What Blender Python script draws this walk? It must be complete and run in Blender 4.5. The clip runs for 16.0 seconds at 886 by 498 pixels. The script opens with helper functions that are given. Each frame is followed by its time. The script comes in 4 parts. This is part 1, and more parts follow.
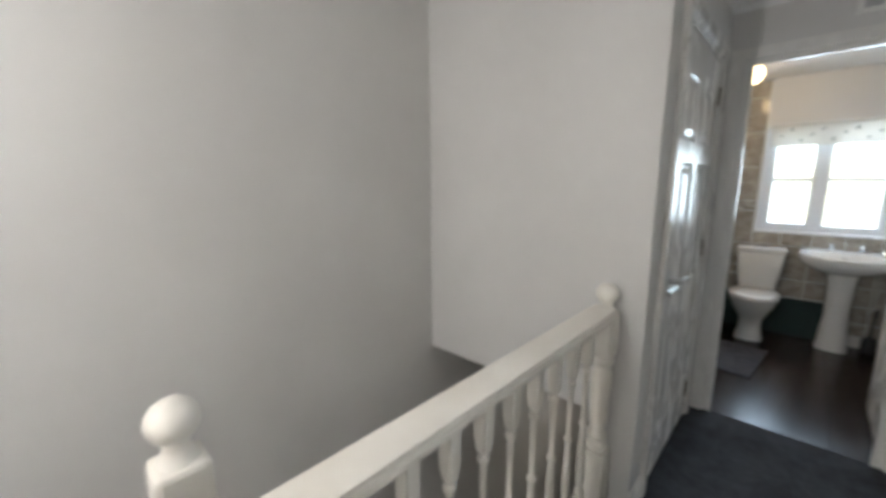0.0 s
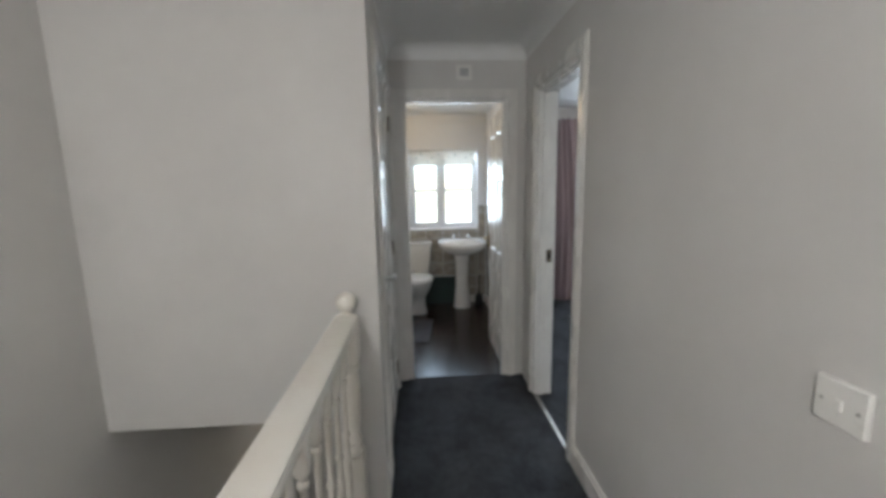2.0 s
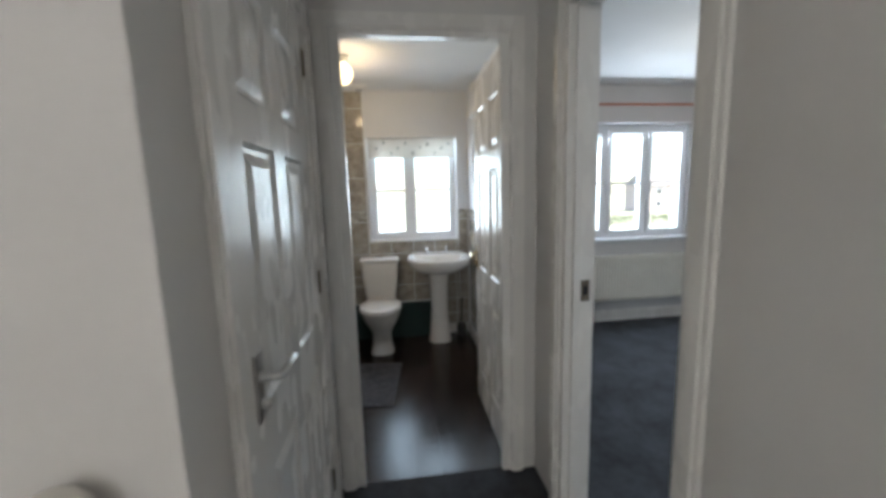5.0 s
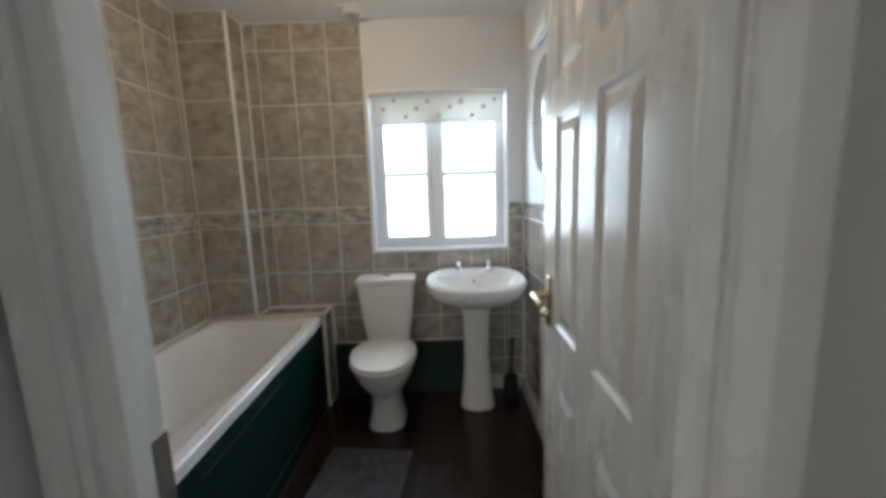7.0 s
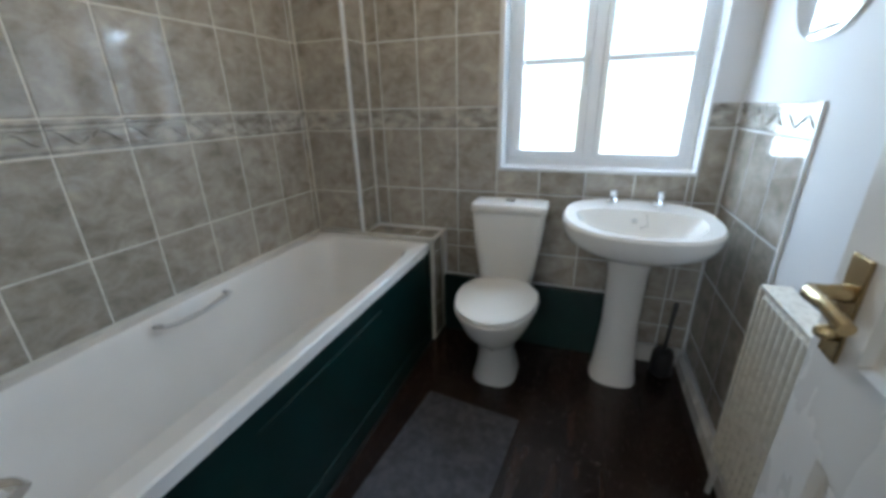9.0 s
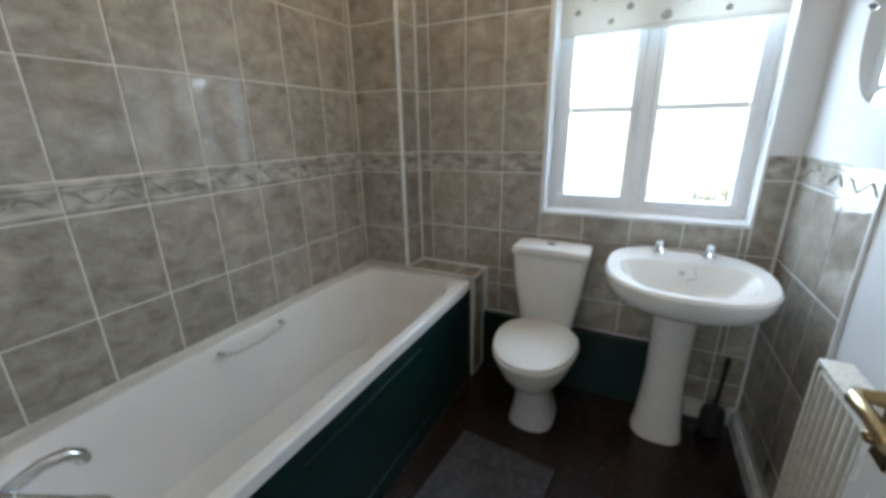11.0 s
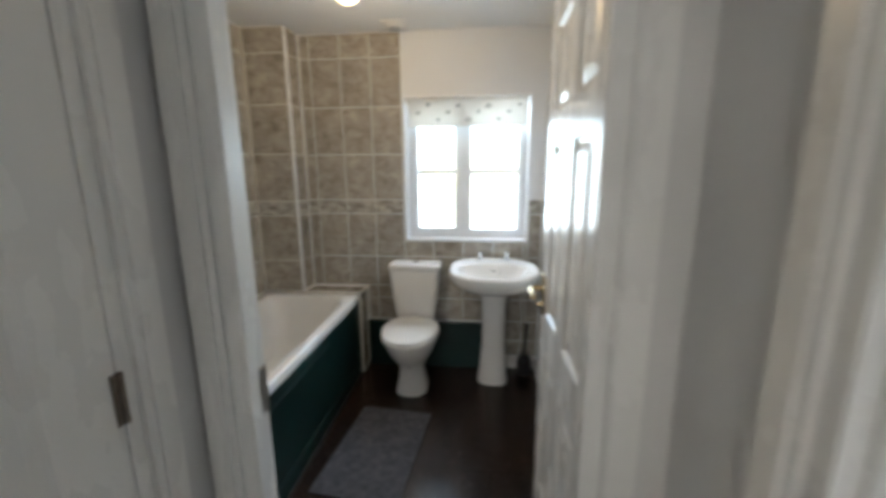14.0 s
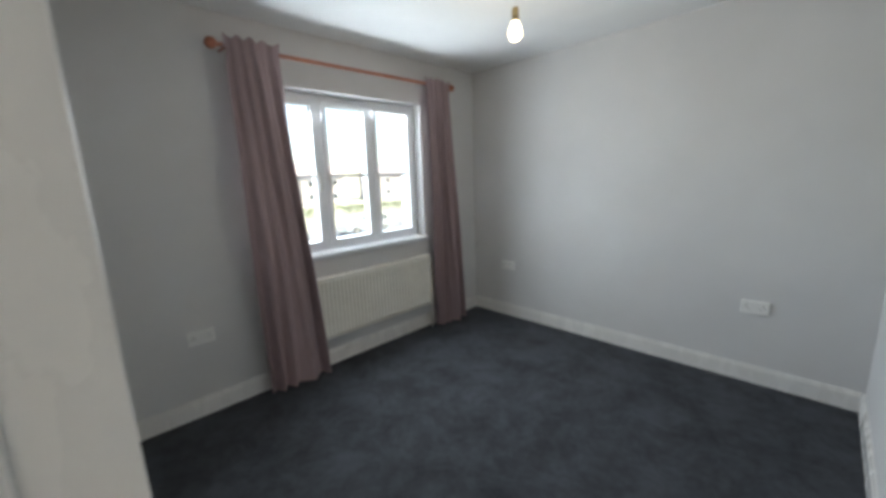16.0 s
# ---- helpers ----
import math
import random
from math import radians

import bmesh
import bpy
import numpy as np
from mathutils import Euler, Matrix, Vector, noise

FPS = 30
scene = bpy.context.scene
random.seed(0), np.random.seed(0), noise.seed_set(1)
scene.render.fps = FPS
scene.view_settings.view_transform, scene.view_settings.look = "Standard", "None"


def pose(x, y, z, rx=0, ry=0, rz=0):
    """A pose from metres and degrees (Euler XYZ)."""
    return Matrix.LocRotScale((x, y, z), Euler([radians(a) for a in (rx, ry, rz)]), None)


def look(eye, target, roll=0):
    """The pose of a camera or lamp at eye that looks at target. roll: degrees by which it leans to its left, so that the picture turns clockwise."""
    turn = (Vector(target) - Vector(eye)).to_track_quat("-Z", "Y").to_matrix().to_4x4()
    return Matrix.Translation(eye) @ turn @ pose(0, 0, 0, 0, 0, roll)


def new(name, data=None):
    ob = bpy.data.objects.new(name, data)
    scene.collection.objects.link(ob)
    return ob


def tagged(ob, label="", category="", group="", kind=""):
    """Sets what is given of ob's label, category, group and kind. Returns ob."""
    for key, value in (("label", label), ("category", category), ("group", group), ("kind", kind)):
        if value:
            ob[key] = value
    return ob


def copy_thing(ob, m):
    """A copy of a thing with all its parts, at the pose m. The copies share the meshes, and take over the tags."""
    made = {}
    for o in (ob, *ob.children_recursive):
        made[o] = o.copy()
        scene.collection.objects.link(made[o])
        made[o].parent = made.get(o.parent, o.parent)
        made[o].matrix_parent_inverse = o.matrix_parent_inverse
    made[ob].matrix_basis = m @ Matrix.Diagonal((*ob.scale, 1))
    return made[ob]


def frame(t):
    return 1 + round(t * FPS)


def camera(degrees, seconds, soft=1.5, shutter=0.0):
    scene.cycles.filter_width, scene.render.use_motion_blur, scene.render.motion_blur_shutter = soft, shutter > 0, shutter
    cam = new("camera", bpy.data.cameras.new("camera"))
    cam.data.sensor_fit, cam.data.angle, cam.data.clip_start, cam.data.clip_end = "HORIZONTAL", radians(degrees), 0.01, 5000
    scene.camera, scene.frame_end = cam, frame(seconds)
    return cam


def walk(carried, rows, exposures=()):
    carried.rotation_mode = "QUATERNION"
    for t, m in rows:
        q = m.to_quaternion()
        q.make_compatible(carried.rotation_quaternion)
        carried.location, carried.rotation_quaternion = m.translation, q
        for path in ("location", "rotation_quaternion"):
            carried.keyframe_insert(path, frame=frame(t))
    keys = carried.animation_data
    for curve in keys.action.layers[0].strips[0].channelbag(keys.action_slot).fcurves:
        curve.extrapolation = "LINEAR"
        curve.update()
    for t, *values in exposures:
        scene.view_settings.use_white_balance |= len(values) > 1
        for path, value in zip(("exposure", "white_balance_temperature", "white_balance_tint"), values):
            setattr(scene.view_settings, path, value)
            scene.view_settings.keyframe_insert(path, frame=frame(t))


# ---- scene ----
cam = camera(98.66, 16.0, soft=3.8, shutter=0.4)
ROWS = [
    (0, -0.2246, 0.1494, 1.4224, -46.513, -10.088, 0.295),
    (0.5, -0.1913, 0.2034, 1.4017, -60.254, -9.385, 0.519),
    (1, -0.2317, 0.2759, 1.4464, -75.985, -9.600, 0.696),
    (1.5, -0.2494, 0.3413, 1.4376, -87.033, -9.158, 0.818),
    (2, -0.2556, 0.3690, 1.4317, -93.758, -8.929, 1.095),
    (2.5, -0.2412, 0.3759, 1.4211, -96.324, -8.664, 1.252),
    (3, -0.2283, 0.3791, 1.4244, -97.385, -8.673, 1.386),
    (3.5, -0.0980, 0.3908, 1.4015, -98.577, -8.605, 1.273),
    (6, 1.4860, 0.1464, 1.3696, -95.852, -8.471, 1.659),
    (6.5, 1.7798, 0.1188, 1.3707, -94.611, -8.781, 1.569),
    (7, 2.0519, 0.0391, 1.3082, -90.096, -8.626, 1.879),
    (7.5, 2.2392, 0.0637, 1.3144, -82.677, -12.419, 1.306),
    (8, 2.4023, 0.0852, 1.2954, -77.841, -16.108, 1.267),
    (8.5, 2.5157, 0.0705, 1.2790, -73.390, -19.382, 1.474),
    (9, 2.5565, 0.0847, 1.2402, -70.025, -20.641, 1.220),
    (9.5, 2.5706, 0.0982, 1.2969, -66.773, -21.685, 1.516),
    (10, 2.5559, 0.0658, 1.3323, -64.008, -20.533, 1.012),
    (12.5, 2.4423, 0.0937, 1.3578, -65.078, -14.086, 0.333),
    (13, 2.2133, 0.0848, 1.3926, -65.853, -13.790, 0.260),
    (13.5, 2.0050, 0.0384, 1.4093, -70.518, -12.260, 0.582),
    (14, 1.8000, -0.0330, 1.4052, -84.641, -11.171, 0.355),
    (14.5, 1.6489, -0.1352, 1.4736, -104.157, -12.020, 0.315),
    (15, 1.6650, -0.2360, 1.4300, -120.500, -11.150, 0.700),
    (15.5, 1.6518, -0.4062, 1.4224, -129.313, -10.966, 1.018),
    (16, 1.8420, -0.5108, 1.4103, -134.870, -10.950, 2.049),
]
EXPOSURES = [
    (0, 2.5, 6200, 10), (0.5, 2.35, 6200, 10), (1, 2.3, 6200, 10), (3.5, 2.3, 6200, 10), (6, 2.2, 6250, 10), (6.5, 2.35, 6200, 10), (7, 2.3, 6150, 9), (7.5, 2.3, 5850, 6), (8, 2.4, 5800, 6), (9, 2.5, 5700, 6),
    (10, 2.65, 5950, 7), (12.5, 2.1, 5850, 6), (13.0, 2.45, 6500, 10), (13.5, 2.75, 6600, 11), (14.0, 2.65, 6300, 9),
    (14.5, 2.55, 6000, 9), (15.5, 2.35, 6650, 9), (16, 2.2, 6650, 9),
]
walk(cam, [(t, pose(x, y, z, 90 + pitch, roll, yaw)) for t, x, y, z, yaw, pitch, roll in ROWS], EXPOSURES)

# ---- light ----
world = bpy.data.worlds.new("world")
scene.world = world
world.use_nodes = True
wn = world.node_tree
sky = wn.nodes.new("ShaderNodeTexSky")
sky.sky_type, sky.sun_disc = "NISHITA", False
sky.sun_elevation, sky.sun_rotation = radians(48), radians(-150)
wn.links.new(sky.outputs[0], wn.nodes["Background"].inputs[0])
wn.nodes["Background"].inputs[1].default_value = 0.15


def lamp(name, kind, m, energy, colour, **settings):
    data = bpy.data.lights.new(name, kind)
    data.energy, data.color = energy, colour
    for key, value in settings.items():
        if key == "size":
            data.size = value
        elif key == "size_y":
            data.shape, data.size_y = "RECTANGLE", value
        elif key == "radius":
            data.shadow_soft_size = value
        elif key == "angle":
            data.angle = radians(value)
    ob = new(name, data)
    ob.matrix_world = m
    return ob


lamp("sun", "SUN", look((0, 0, 0), (0.35, 0.55, -0.75)), 5.0, (1, 0.95, 0.87), angle=0.5)
lamp("window_light_bath", "AREA", look((4.70, 0.055, 1.42), (3.4, 0.2, 1.0)), 5.3, (0.74, 0.87, 1.0), size=0.8, size_y=0.9)
lamp("window_light_bedroom", "AREA", look((4.70, -2.24, 1.45), (3.2, -2.3, 0.9)), 15.5, (0.78, 0.89, 1.0), size=1.1, size_y=1.1)
lamp("hall_bulb", "POINT", pose(-1.35, 0.85, 2.05), 10.0, (1, 0.965, 0.92), radius=0.09)
# added fill, out of view: lifts the dark stairwell below the bulkhead
lamp("stairwell_fill", "POINT", pose(2.95, 1.27, -0.50), 0.32, (1, 0.95, 0.88), radius=0.05)
lamp("bath_bulb", "POINT", pose(3.57, 0.545, 2.195), 1.35, (1, 0.72, 0.42), radius=0.05)
lamp("bedroom_bulb", "POINT", pose(3.02, -2.22, 2.085), 0.9, (1, 0.80, 0.55), radius=0.03)


# ---- materials ----
def material(name, a, b, scale=8.0, rough=0.5, metal=0.0, bump=0.0, bump_scale=60.0, detail=4.0, stretch=(1, 1, 1), vary=0.0, rough_vary=0.1, coat=0.0, ramp=(0.35, 0.65), broken=0.5, warp=0.0):
    """Colours a to b by noise, gloss and relief by finer noise; vary shifts the value from piece to piece."""
    m = bpy.data.materials.new(name)
    m.use_nodes = True
    nt = m.node_tree
    n, l = nt.nodes, nt.links
    bsdf = n["Principled BSDF"]
    geo = n.new("ShaderNodeNewGeometry")
    mapping = n.new("ShaderNodeMapping")
    mapping.inputs["Scale"].default_value = stretch
    l.new(geo.outputs["Position"], mapping.inputs[0])
    big = n.new("ShaderNodeTexNoise")
    big.inputs["Scale"].default_value, big.inputs["Detail"].default_value = scale, detail
    big.inputs["Roughness"].default_value, big.inputs["Distortion"].default_value = broken, warp
    l.new(mapping.outputs[0], big.inputs["Vector"])
    cr = n.new("ShaderNodeValToRGB")
    cr.color_ramp.elements[0].position, cr.color_ramp.elements[1].position = ramp
    cr.color_ramp.elements[0].color, cr.color_ramp.elements[1].color = (*a, 1), (*b, 1)
    l.new(big.outputs[0], cr.inputs[0])
    colour = cr.outputs[0]
    fine = n.new("ShaderNodeTexNoise")
    fine.inputs["Scale"].default_value, fine.inputs["Detail"].default_value = bump_scale, 5
    l.new(mapping.outputs[0], fine.inputs["Vector"])
    if vary:
        info = n.new("ShaderNodeObjectInfo")
        mul = n.new("ShaderNodeMapRange")
        mul.inputs["To Min"].default_value, mul.inputs["To Max"].default_value = 1 - vary, 1 + vary
        l.new(info.outputs["Random"], mul.inputs[0])
        hsv = n.new("ShaderNodeHueSaturation")
        l.new(mul.outputs[0], hsv.inputs["Value"])
        l.new(colour, hsv.inputs["Color"])
        colour = hsv.outputs[0]
        shift = n.new("ShaderNodeVectorMath")
        shift.operation = "ADD"
        rand = n.new("ShaderNodeVectorMath")
        rand.operation = "SCALE"
        rand.inputs[0].default_value = (7.3, 3.1, 5.7)
        l.new(info.outputs["Random"], rand.inputs["Scale"])
        l.new(mapping.outputs[0], shift.inputs[0])
        l.new(rand.outputs[0], shift.inputs[1])
        l.new(shift.outputs[0], big.inputs["Vector"])
    l.new(colour, bsdf.inputs["Base Color"])
    rr = n.new("ShaderNodeMapRange")
    rr.inputs["To Min"].default_value, rr.inputs["To Max"].default_value = max(0.02, rough - rough_vary), min(1, rough + rough_vary)
    l.new(fine.outputs[0], rr.inputs[0])
    l.new(rr.outputs[0], bsdf.inputs["Roughness"])
    bsdf.inputs["Metallic"].default_value = metal
    bsdf.inputs["Coat Weight"].default_value = coat
    bsdf.inputs["Coat Roughness"].default_value = 0.08
    if bump:
        bp = n.new("ShaderNodeBump")
        bp.inputs["Strength"].default_value, bp.inputs["Distance"].default_value = min(1, bump), 0.002
        l.new(fine.outputs[0], bp.inputs["Height"])
        l.new(bp.outputs[0], bsdf.inputs["Normal"])
    return m


def glow(name, colour, strength):
    m = bpy.data.materials.new(name)
    m.use_nodes = True
    b = m.node_tree.nodes["Principled BSDF"]
    b.inputs["Base Color"].default_value = (0.9, 0.88, 0.82, 1)
    b.inputs["Emission Color"].default_value = (*colour, 1)
    b.inputs["Emission Strength"].default_value = strength
    return m


def clear_glass(name):
    m = bpy.data.materials.new(name)
    m.use_nodes = True
    nt = m.node_tree
    nt.nodes.remove(nt.nodes["Principled BSDF"])
    tr, gl, mix, fr = (nt.nodes.new("ShaderNode" + k) for k in ("BsdfTransparent", "BsdfGlossy", "MixShader", "Fresnel"))
    tr.inputs[0].default_value = (0.96, 0.98, 0.97, 1)
    gl.inputs["Roughness"].default_value = 0.02
    nt.links.new(fr.outputs[0], mix.inputs[0])
    nt.links.new(tr.outputs[0], mix.inputs[1])
    nt.links.new(gl.outputs[0], mix.inputs[2])
    nt.links.new(mix.outputs[0], nt.nodes["Material Output"].inputs[0])
    return m


wall_paint = material("wall_paint", (0.60, 0.585, 0.565), (0.645, 0.63, 0.61), 1.6, 0.85, bump=0.12, bump_scale=220)
bath_paint = material("bath_paint", (0.72, 0.73, 0.75), (0.77, 0.78, 0.79), 1.6, 0.8, bump=0.12, bump_scale=220)
bed_paint = material("bed_paint", (0.585, 0.575, 0.565), (0.63, 0.62, 0.61), 1.4, 0.85, bump=0.12, bump_scale=220)
ceiling_paint = material("ceiling_paint", (0.78, 0.78, 0.77), (0.83, 0.83, 0.82), 2.0, 0.9, bump=0.25, bump_scale=140)
gloss_white = material("gloss_white", (0.725, 0.705, 0.67), (0.765, 0.75, 0.72), 2.5, 0.27, bump=0.05, bump_scale=12, stretch=(1, 1, 0.4), rough_vary=0.05)
rail_white = material("rail_white", (0.72, 0.68, 0.61), (0.78, 0.75, 0.69), 5.0, 0.33, bump=0.12, bump_scale=60)
upvc = material("upvc", (0.80, 0.82, 0.84), (0.85, 0.86, 0.88), 3, 0.3)
carpet = material("carpet", (0.013, 0.015, 0.019), (0.062, 0.068, 0.080), 3.4, 0.95, bump=1.0, bump_scale=420, detail=12, ramp=(0.36, 0.68), broken=0.82, warp=0.25)
hinge_metal = material("hinge_metal", (0.16, 0.13, 0.10), (0.24, 0.20, 0.16), 20, 0.4, 0.9)
twig_mat = material("twig", (0.34, 0.29, 0.21), (0.46, 0.40, 0.30), 3, 0.9)
ceramic = material("ceramic", (0.78, 0.76, 0.73), (0.82, 0.80, 0.77), 4, 0.12, rough_vary=0.04, coat=0.4)
acrylic = material("acrylic", (0.75, 0.73, 0.705), (0.79, 0.77, 0.745), 4, 0.16, rough_vary=0.05)
green_paint = material("green_paint", (0.0012, 0.015, 0.014), (0.002, 0.022, 0.020), 6, 0.38, bump=0.15, bump_scale=90)
grout = material("grout", (0.66, 0.63, 0.57), (0.76, 0.73, 0.67), 20, 0.8, bump=0.4, bump_scale=300)
tile_stone = material("tile_stone", (0.195, 0.172, 0.142), (0.53, 0.485, 0.415), 12, 0.08, bump=0.03, bump_scale=40, detail=10, vary=0.08, rough_vary=0.02, coat=0.8, ramp=(0.28, 0.74), broken=0.66, warp=0.35, stretch=(1, 1, 1.35))
tile_border = material("tile_border", (0.24, 0.22, 0.19), (0.56, 0.53, 0.475), 22, 0.14, bump=0.3, bump_scale=45, detail=5, vary=0.06, stretch=(0.7, 0.7, 1.3), coat=0.6)
floor_vinyl = material("floor_vinyl", (0.012, 0.0065, 0.005), (0.028, 0.015, 0.011), 7, 0.24, bump=0.15, bump_scale=60, vary=0.10, stretch=(0.5, 2.2, 1), rough_vary=0.12)
rug_pile = material("rug_pile", (0.055, 0.055, 0.066), (0.095, 0.095, 0.110), 30, 0.95, bump=1.0, bump_scale=260)
chrome = material("chrome", (0.72, 0.73, 0.75), (0.78, 0.79, 0.80), 10, 0.12, 1.0, rough_vary=0.05)
brass = material("brass", (0.42, 0.31, 0.16), (0.52, 0.40, 0.22), 14, 0.24, 1.0, bump=0.1)
steel = material("steel", (0.42, 0.41, 0.39), (0.52, 0.51, 0.49), 18, 0.32, 1.0)
black_plastic = material("black_plastic", (0.012, 0.012, 0.014), (0.020, 0.020, 0.022), 12, 0.4)
white_plastic = material("white_plastic", (0.76, 0.75, 0.72), (0.81, 0.80, 0.77), 6, 0.3)
grey_plastic = material("grey_plastic", (0.40, 0.40, 0.41), (0.46, 0.46, 0.47), 6, 0.35)
grip_plastic = material("grip_plastic", (0.52, 0.52, 0.52), (0.58, 0.58, 0.58), 6, 0.3)
rad_white = material("rad_white", (0.77, 0.74, 0.66), (0.81, 0.78, 0.70), 5, 0.28)
curtain_cloth = material("curtain_cloth", (0.265, 0.190, 0.198), (0.350, 0.258, 0.266), 5, 0.75, bump=0.5, bump_scale=420, stretch=(1, 1, 0.12))
pole_wood = material("pole_wood", (0.30, 0.10, 0.055), (0.42, 0.16, 0.09), 9, 0.35, stretch=(4, 0.6, 4))
blind_cloth = material("blind_cloth", (0.70, 0.69, 0.66), (0.76, 0.75, 0.72), 12, 0.8, bump=0.3, bump_scale=400)
spiral_ink = material("spiral_ink", (0.20, 0.21, 0.20), (0.27, 0.28, 0.26), 30, 0.8)
mirror_glass = material("mirror_glass", (0.90, 0.92, 0.92), (0.92, 0.93, 0.93), 2, 0.03, 1.0, rough_vary=0.005)
sill_paint = material("sill_paint", (0.62, 0.64, 0.66), (0.68, 0.70, 0.72), 5, 0.35)
glass = clear_glass("glass")
bn = blind_cloth.node_tree
see = bn.nodes.new("ShaderNodeBsdfTranslucent")
see.inputs[0].default_value = (0.70, 0.68, 0.64, 1)
blend = bn.nodes.new("ShaderNodeMixShader")
blend.inputs[0].default_value = 0.42
bn.links.new(bn.nodes["Principled BSDF"].outputs[0], blend.inputs[1])
bn.links.new(see.outputs[0], blend.inputs[2])
bn.links.new(blend.outputs[0], bn.nodes["Material Output"].inputs[0])
bulb_glow = glow("bulb_glow", (1, 0.80, 0.50), 2.5)
globe_glow = glow("globe_glow", (1, 0.74, 0.38), 0.9)
dark_hole = material("dark_hole", (0.01, 0.01, 0.01), (0.015, 0.015, 0.015), 9, 0.8)
grass_mat = material("grass", (0.22, 0.22, 0.14), (0.36, 0.34, 0.25), 0.7, 0.95, bump=1, bump_scale=30)
asphalt = material("asphalt", (0.10, 0.10, 0.10), (0.16, 0.16, 0.155), 2, 0.9, bump=0.6, bump_scale=120)
leaf_mat = material("leaf", (0.05, 0.08, 0.025), (0.11, 0.14, 0.045), 3, 0.7)
bark_mat = material("bark", (0.08, 0.06, 0.045), (0.15, 0.12, 0.09), 8, 0.9, bump=1, bump_scale=40)
brick_mat = material("brick_far", (0.40, 0.33, 0.29), (0.50, 0.42, 0.37), 5, 0.9, bump=0.4, bump_scale=30)
roof_mat = material("roof_far", (0.26, 0.22, 0.20), (0.34, 0.30, 0.28), 4, 0.9)
car_paint = material("car_paint", (0.50, 0.53, 0.56), (0.58, 0.60, 0.63), 2, 0.2, 0.5, coat=0.8)
car_glass = material("car_glass", (0.02, 0.025, 0.03), (0.03, 0.035, 0.04), 2, 0.05)
rubber = material("rubber", (0.02, 0.02, 0.02), (0.03, 0.03, 0.03), 8, 0.8)


# ---- mesh helpers ----
def solid(bm, x0, x1, y0, y1, z0, z1, bevel=0.0, m=None):
    made = bmesh.ops.create_cube(bm, size=1)["verts"]
    for v in made:
        v.co = Vector(((x0 + x1) / 2 + v.co.x * (x1 - x0), (y0 + y1) / 2 + v.co.y * (y1 - y0), (z0 + z1) / 2 + v.co.z * (z1 - z0)))
    if m is not None:
        bmesh.ops.transform(bm, matrix=m, verts=made)
    if bevel:
        edges = {e for v in made for e in v.link_edges}
        bmesh.ops.bevel(bm, geom=list(edges), offset=bevel, segments=2, affect="EDGES", profile=0.5)


def box(x0, x1, y0, y1, z0, z1, bevel=0.0):
    bm = bmesh.new()
    solid(bm, x0, x1, y0, y1, z0, z1, bevel)
    return bm


def loft(rings, closed_ends=True, bm=None):
    """Skin through rings of equally many points."""
    bm = bm or bmesh.new()
    rows = [[bm.verts.new(p) for p in ring] for ring in rings]
    n = len(rows[0])
    for a, b in zip(rows, rows[1:]):
        for i in range(n):
            bm.faces.new((a[i], a[(i + 1) % n], b[(i + 1) % n], b[i]))
    if closed_ends:
        bm.faces.new(rows[0][::-1])
        bm.faces.new(rows[-1])
    bmesh.ops.recalc_face_normals(bm, faces=bm.faces)
    return bm


def turned(profile, cx, cy, n=20, bm=None):
    """A lathe shape round a vertical axis: profile of (radius, z)."""
    return loft([[(cx + r * math.cos(2 * math.pi * i / n), cy + r * math.sin(2 * math.pi * i / n), z) for i in range(n)] for r, z in profile], True, bm)


def tube(points, radius, n=10, bm=None):
    """A round bar along points."""
    pts = [Vector(p) for p in points]
    rings = []
    for i, p in enumerate(pts):
        d = (pts[min(i + 1, len(pts) - 1)] - pts[max(i - 1, 0)]).normalized()
        side = d.cross(Vector((0, 0, 1)) if abs(d.z) < 0.9 else Vector((1, 0, 0))).normalized()
        up = side.cross(d)
        r = radius[i] if isinstance(radius, (list, tuple)) else radius
        rings.append([p + r * (math.cos(2 * math.pi * k / n) * side + math.sin(2 * math.pi * k / n) * up) for k in range(n)])
    return loft(rings, True, bm)


def superring(cx, cy, z, rx, ry, power=2.0, n=40, rx_back=None):
    """A rounded outline: power 2 an ellipse, higher squarer; rx_back for the half on the +x side."""
    out = []
    for i in range(n):
        c, s = math.cos(2 * math.pi * i / n), math.sin(2 * math.pi * i / n)
        r = rx_back if rx_back is not None and c > 0 else rx
        out.append((cx + r * math.copysign(abs(c) ** (2 / power), c), cy + ry * math.copysign(abs(s) ** (2 / power), s), z))
    return out


def part(name, bm, mat, parent=None, label="", smooth=False, kind=""):
    mesh = bpy.data.meshes.new(name)
    bm.to_mesh(mesh)
    bm.free()
    mesh.materials.append(mat)
    if smooth:
        for p in mesh.polygons:
            p.use_smooth = True
        mesh.set_sharp_from_angle(angle=radians(40))
    ob = new(name, mesh)
    if parent is not None:
        ob.parent = parent
    if label or kind:
        tagged(ob, label=label, kind=kind)
    return ob


def thing(name, label, category, group="", kind=""):
    return tagged(new(name), label, category, group, kind)


def structure(name, bm, mat, label, category="", smooth=False):
    return tagged(part(name, bm, mat, None, "", smooth), label, category or name.split("_")[0], "", "structure")


def pieces(boxes, bevel=0.0):
    bm = bmesh.new()
    for b in boxes:
        solid(bm, *b, bevel)
    return bm

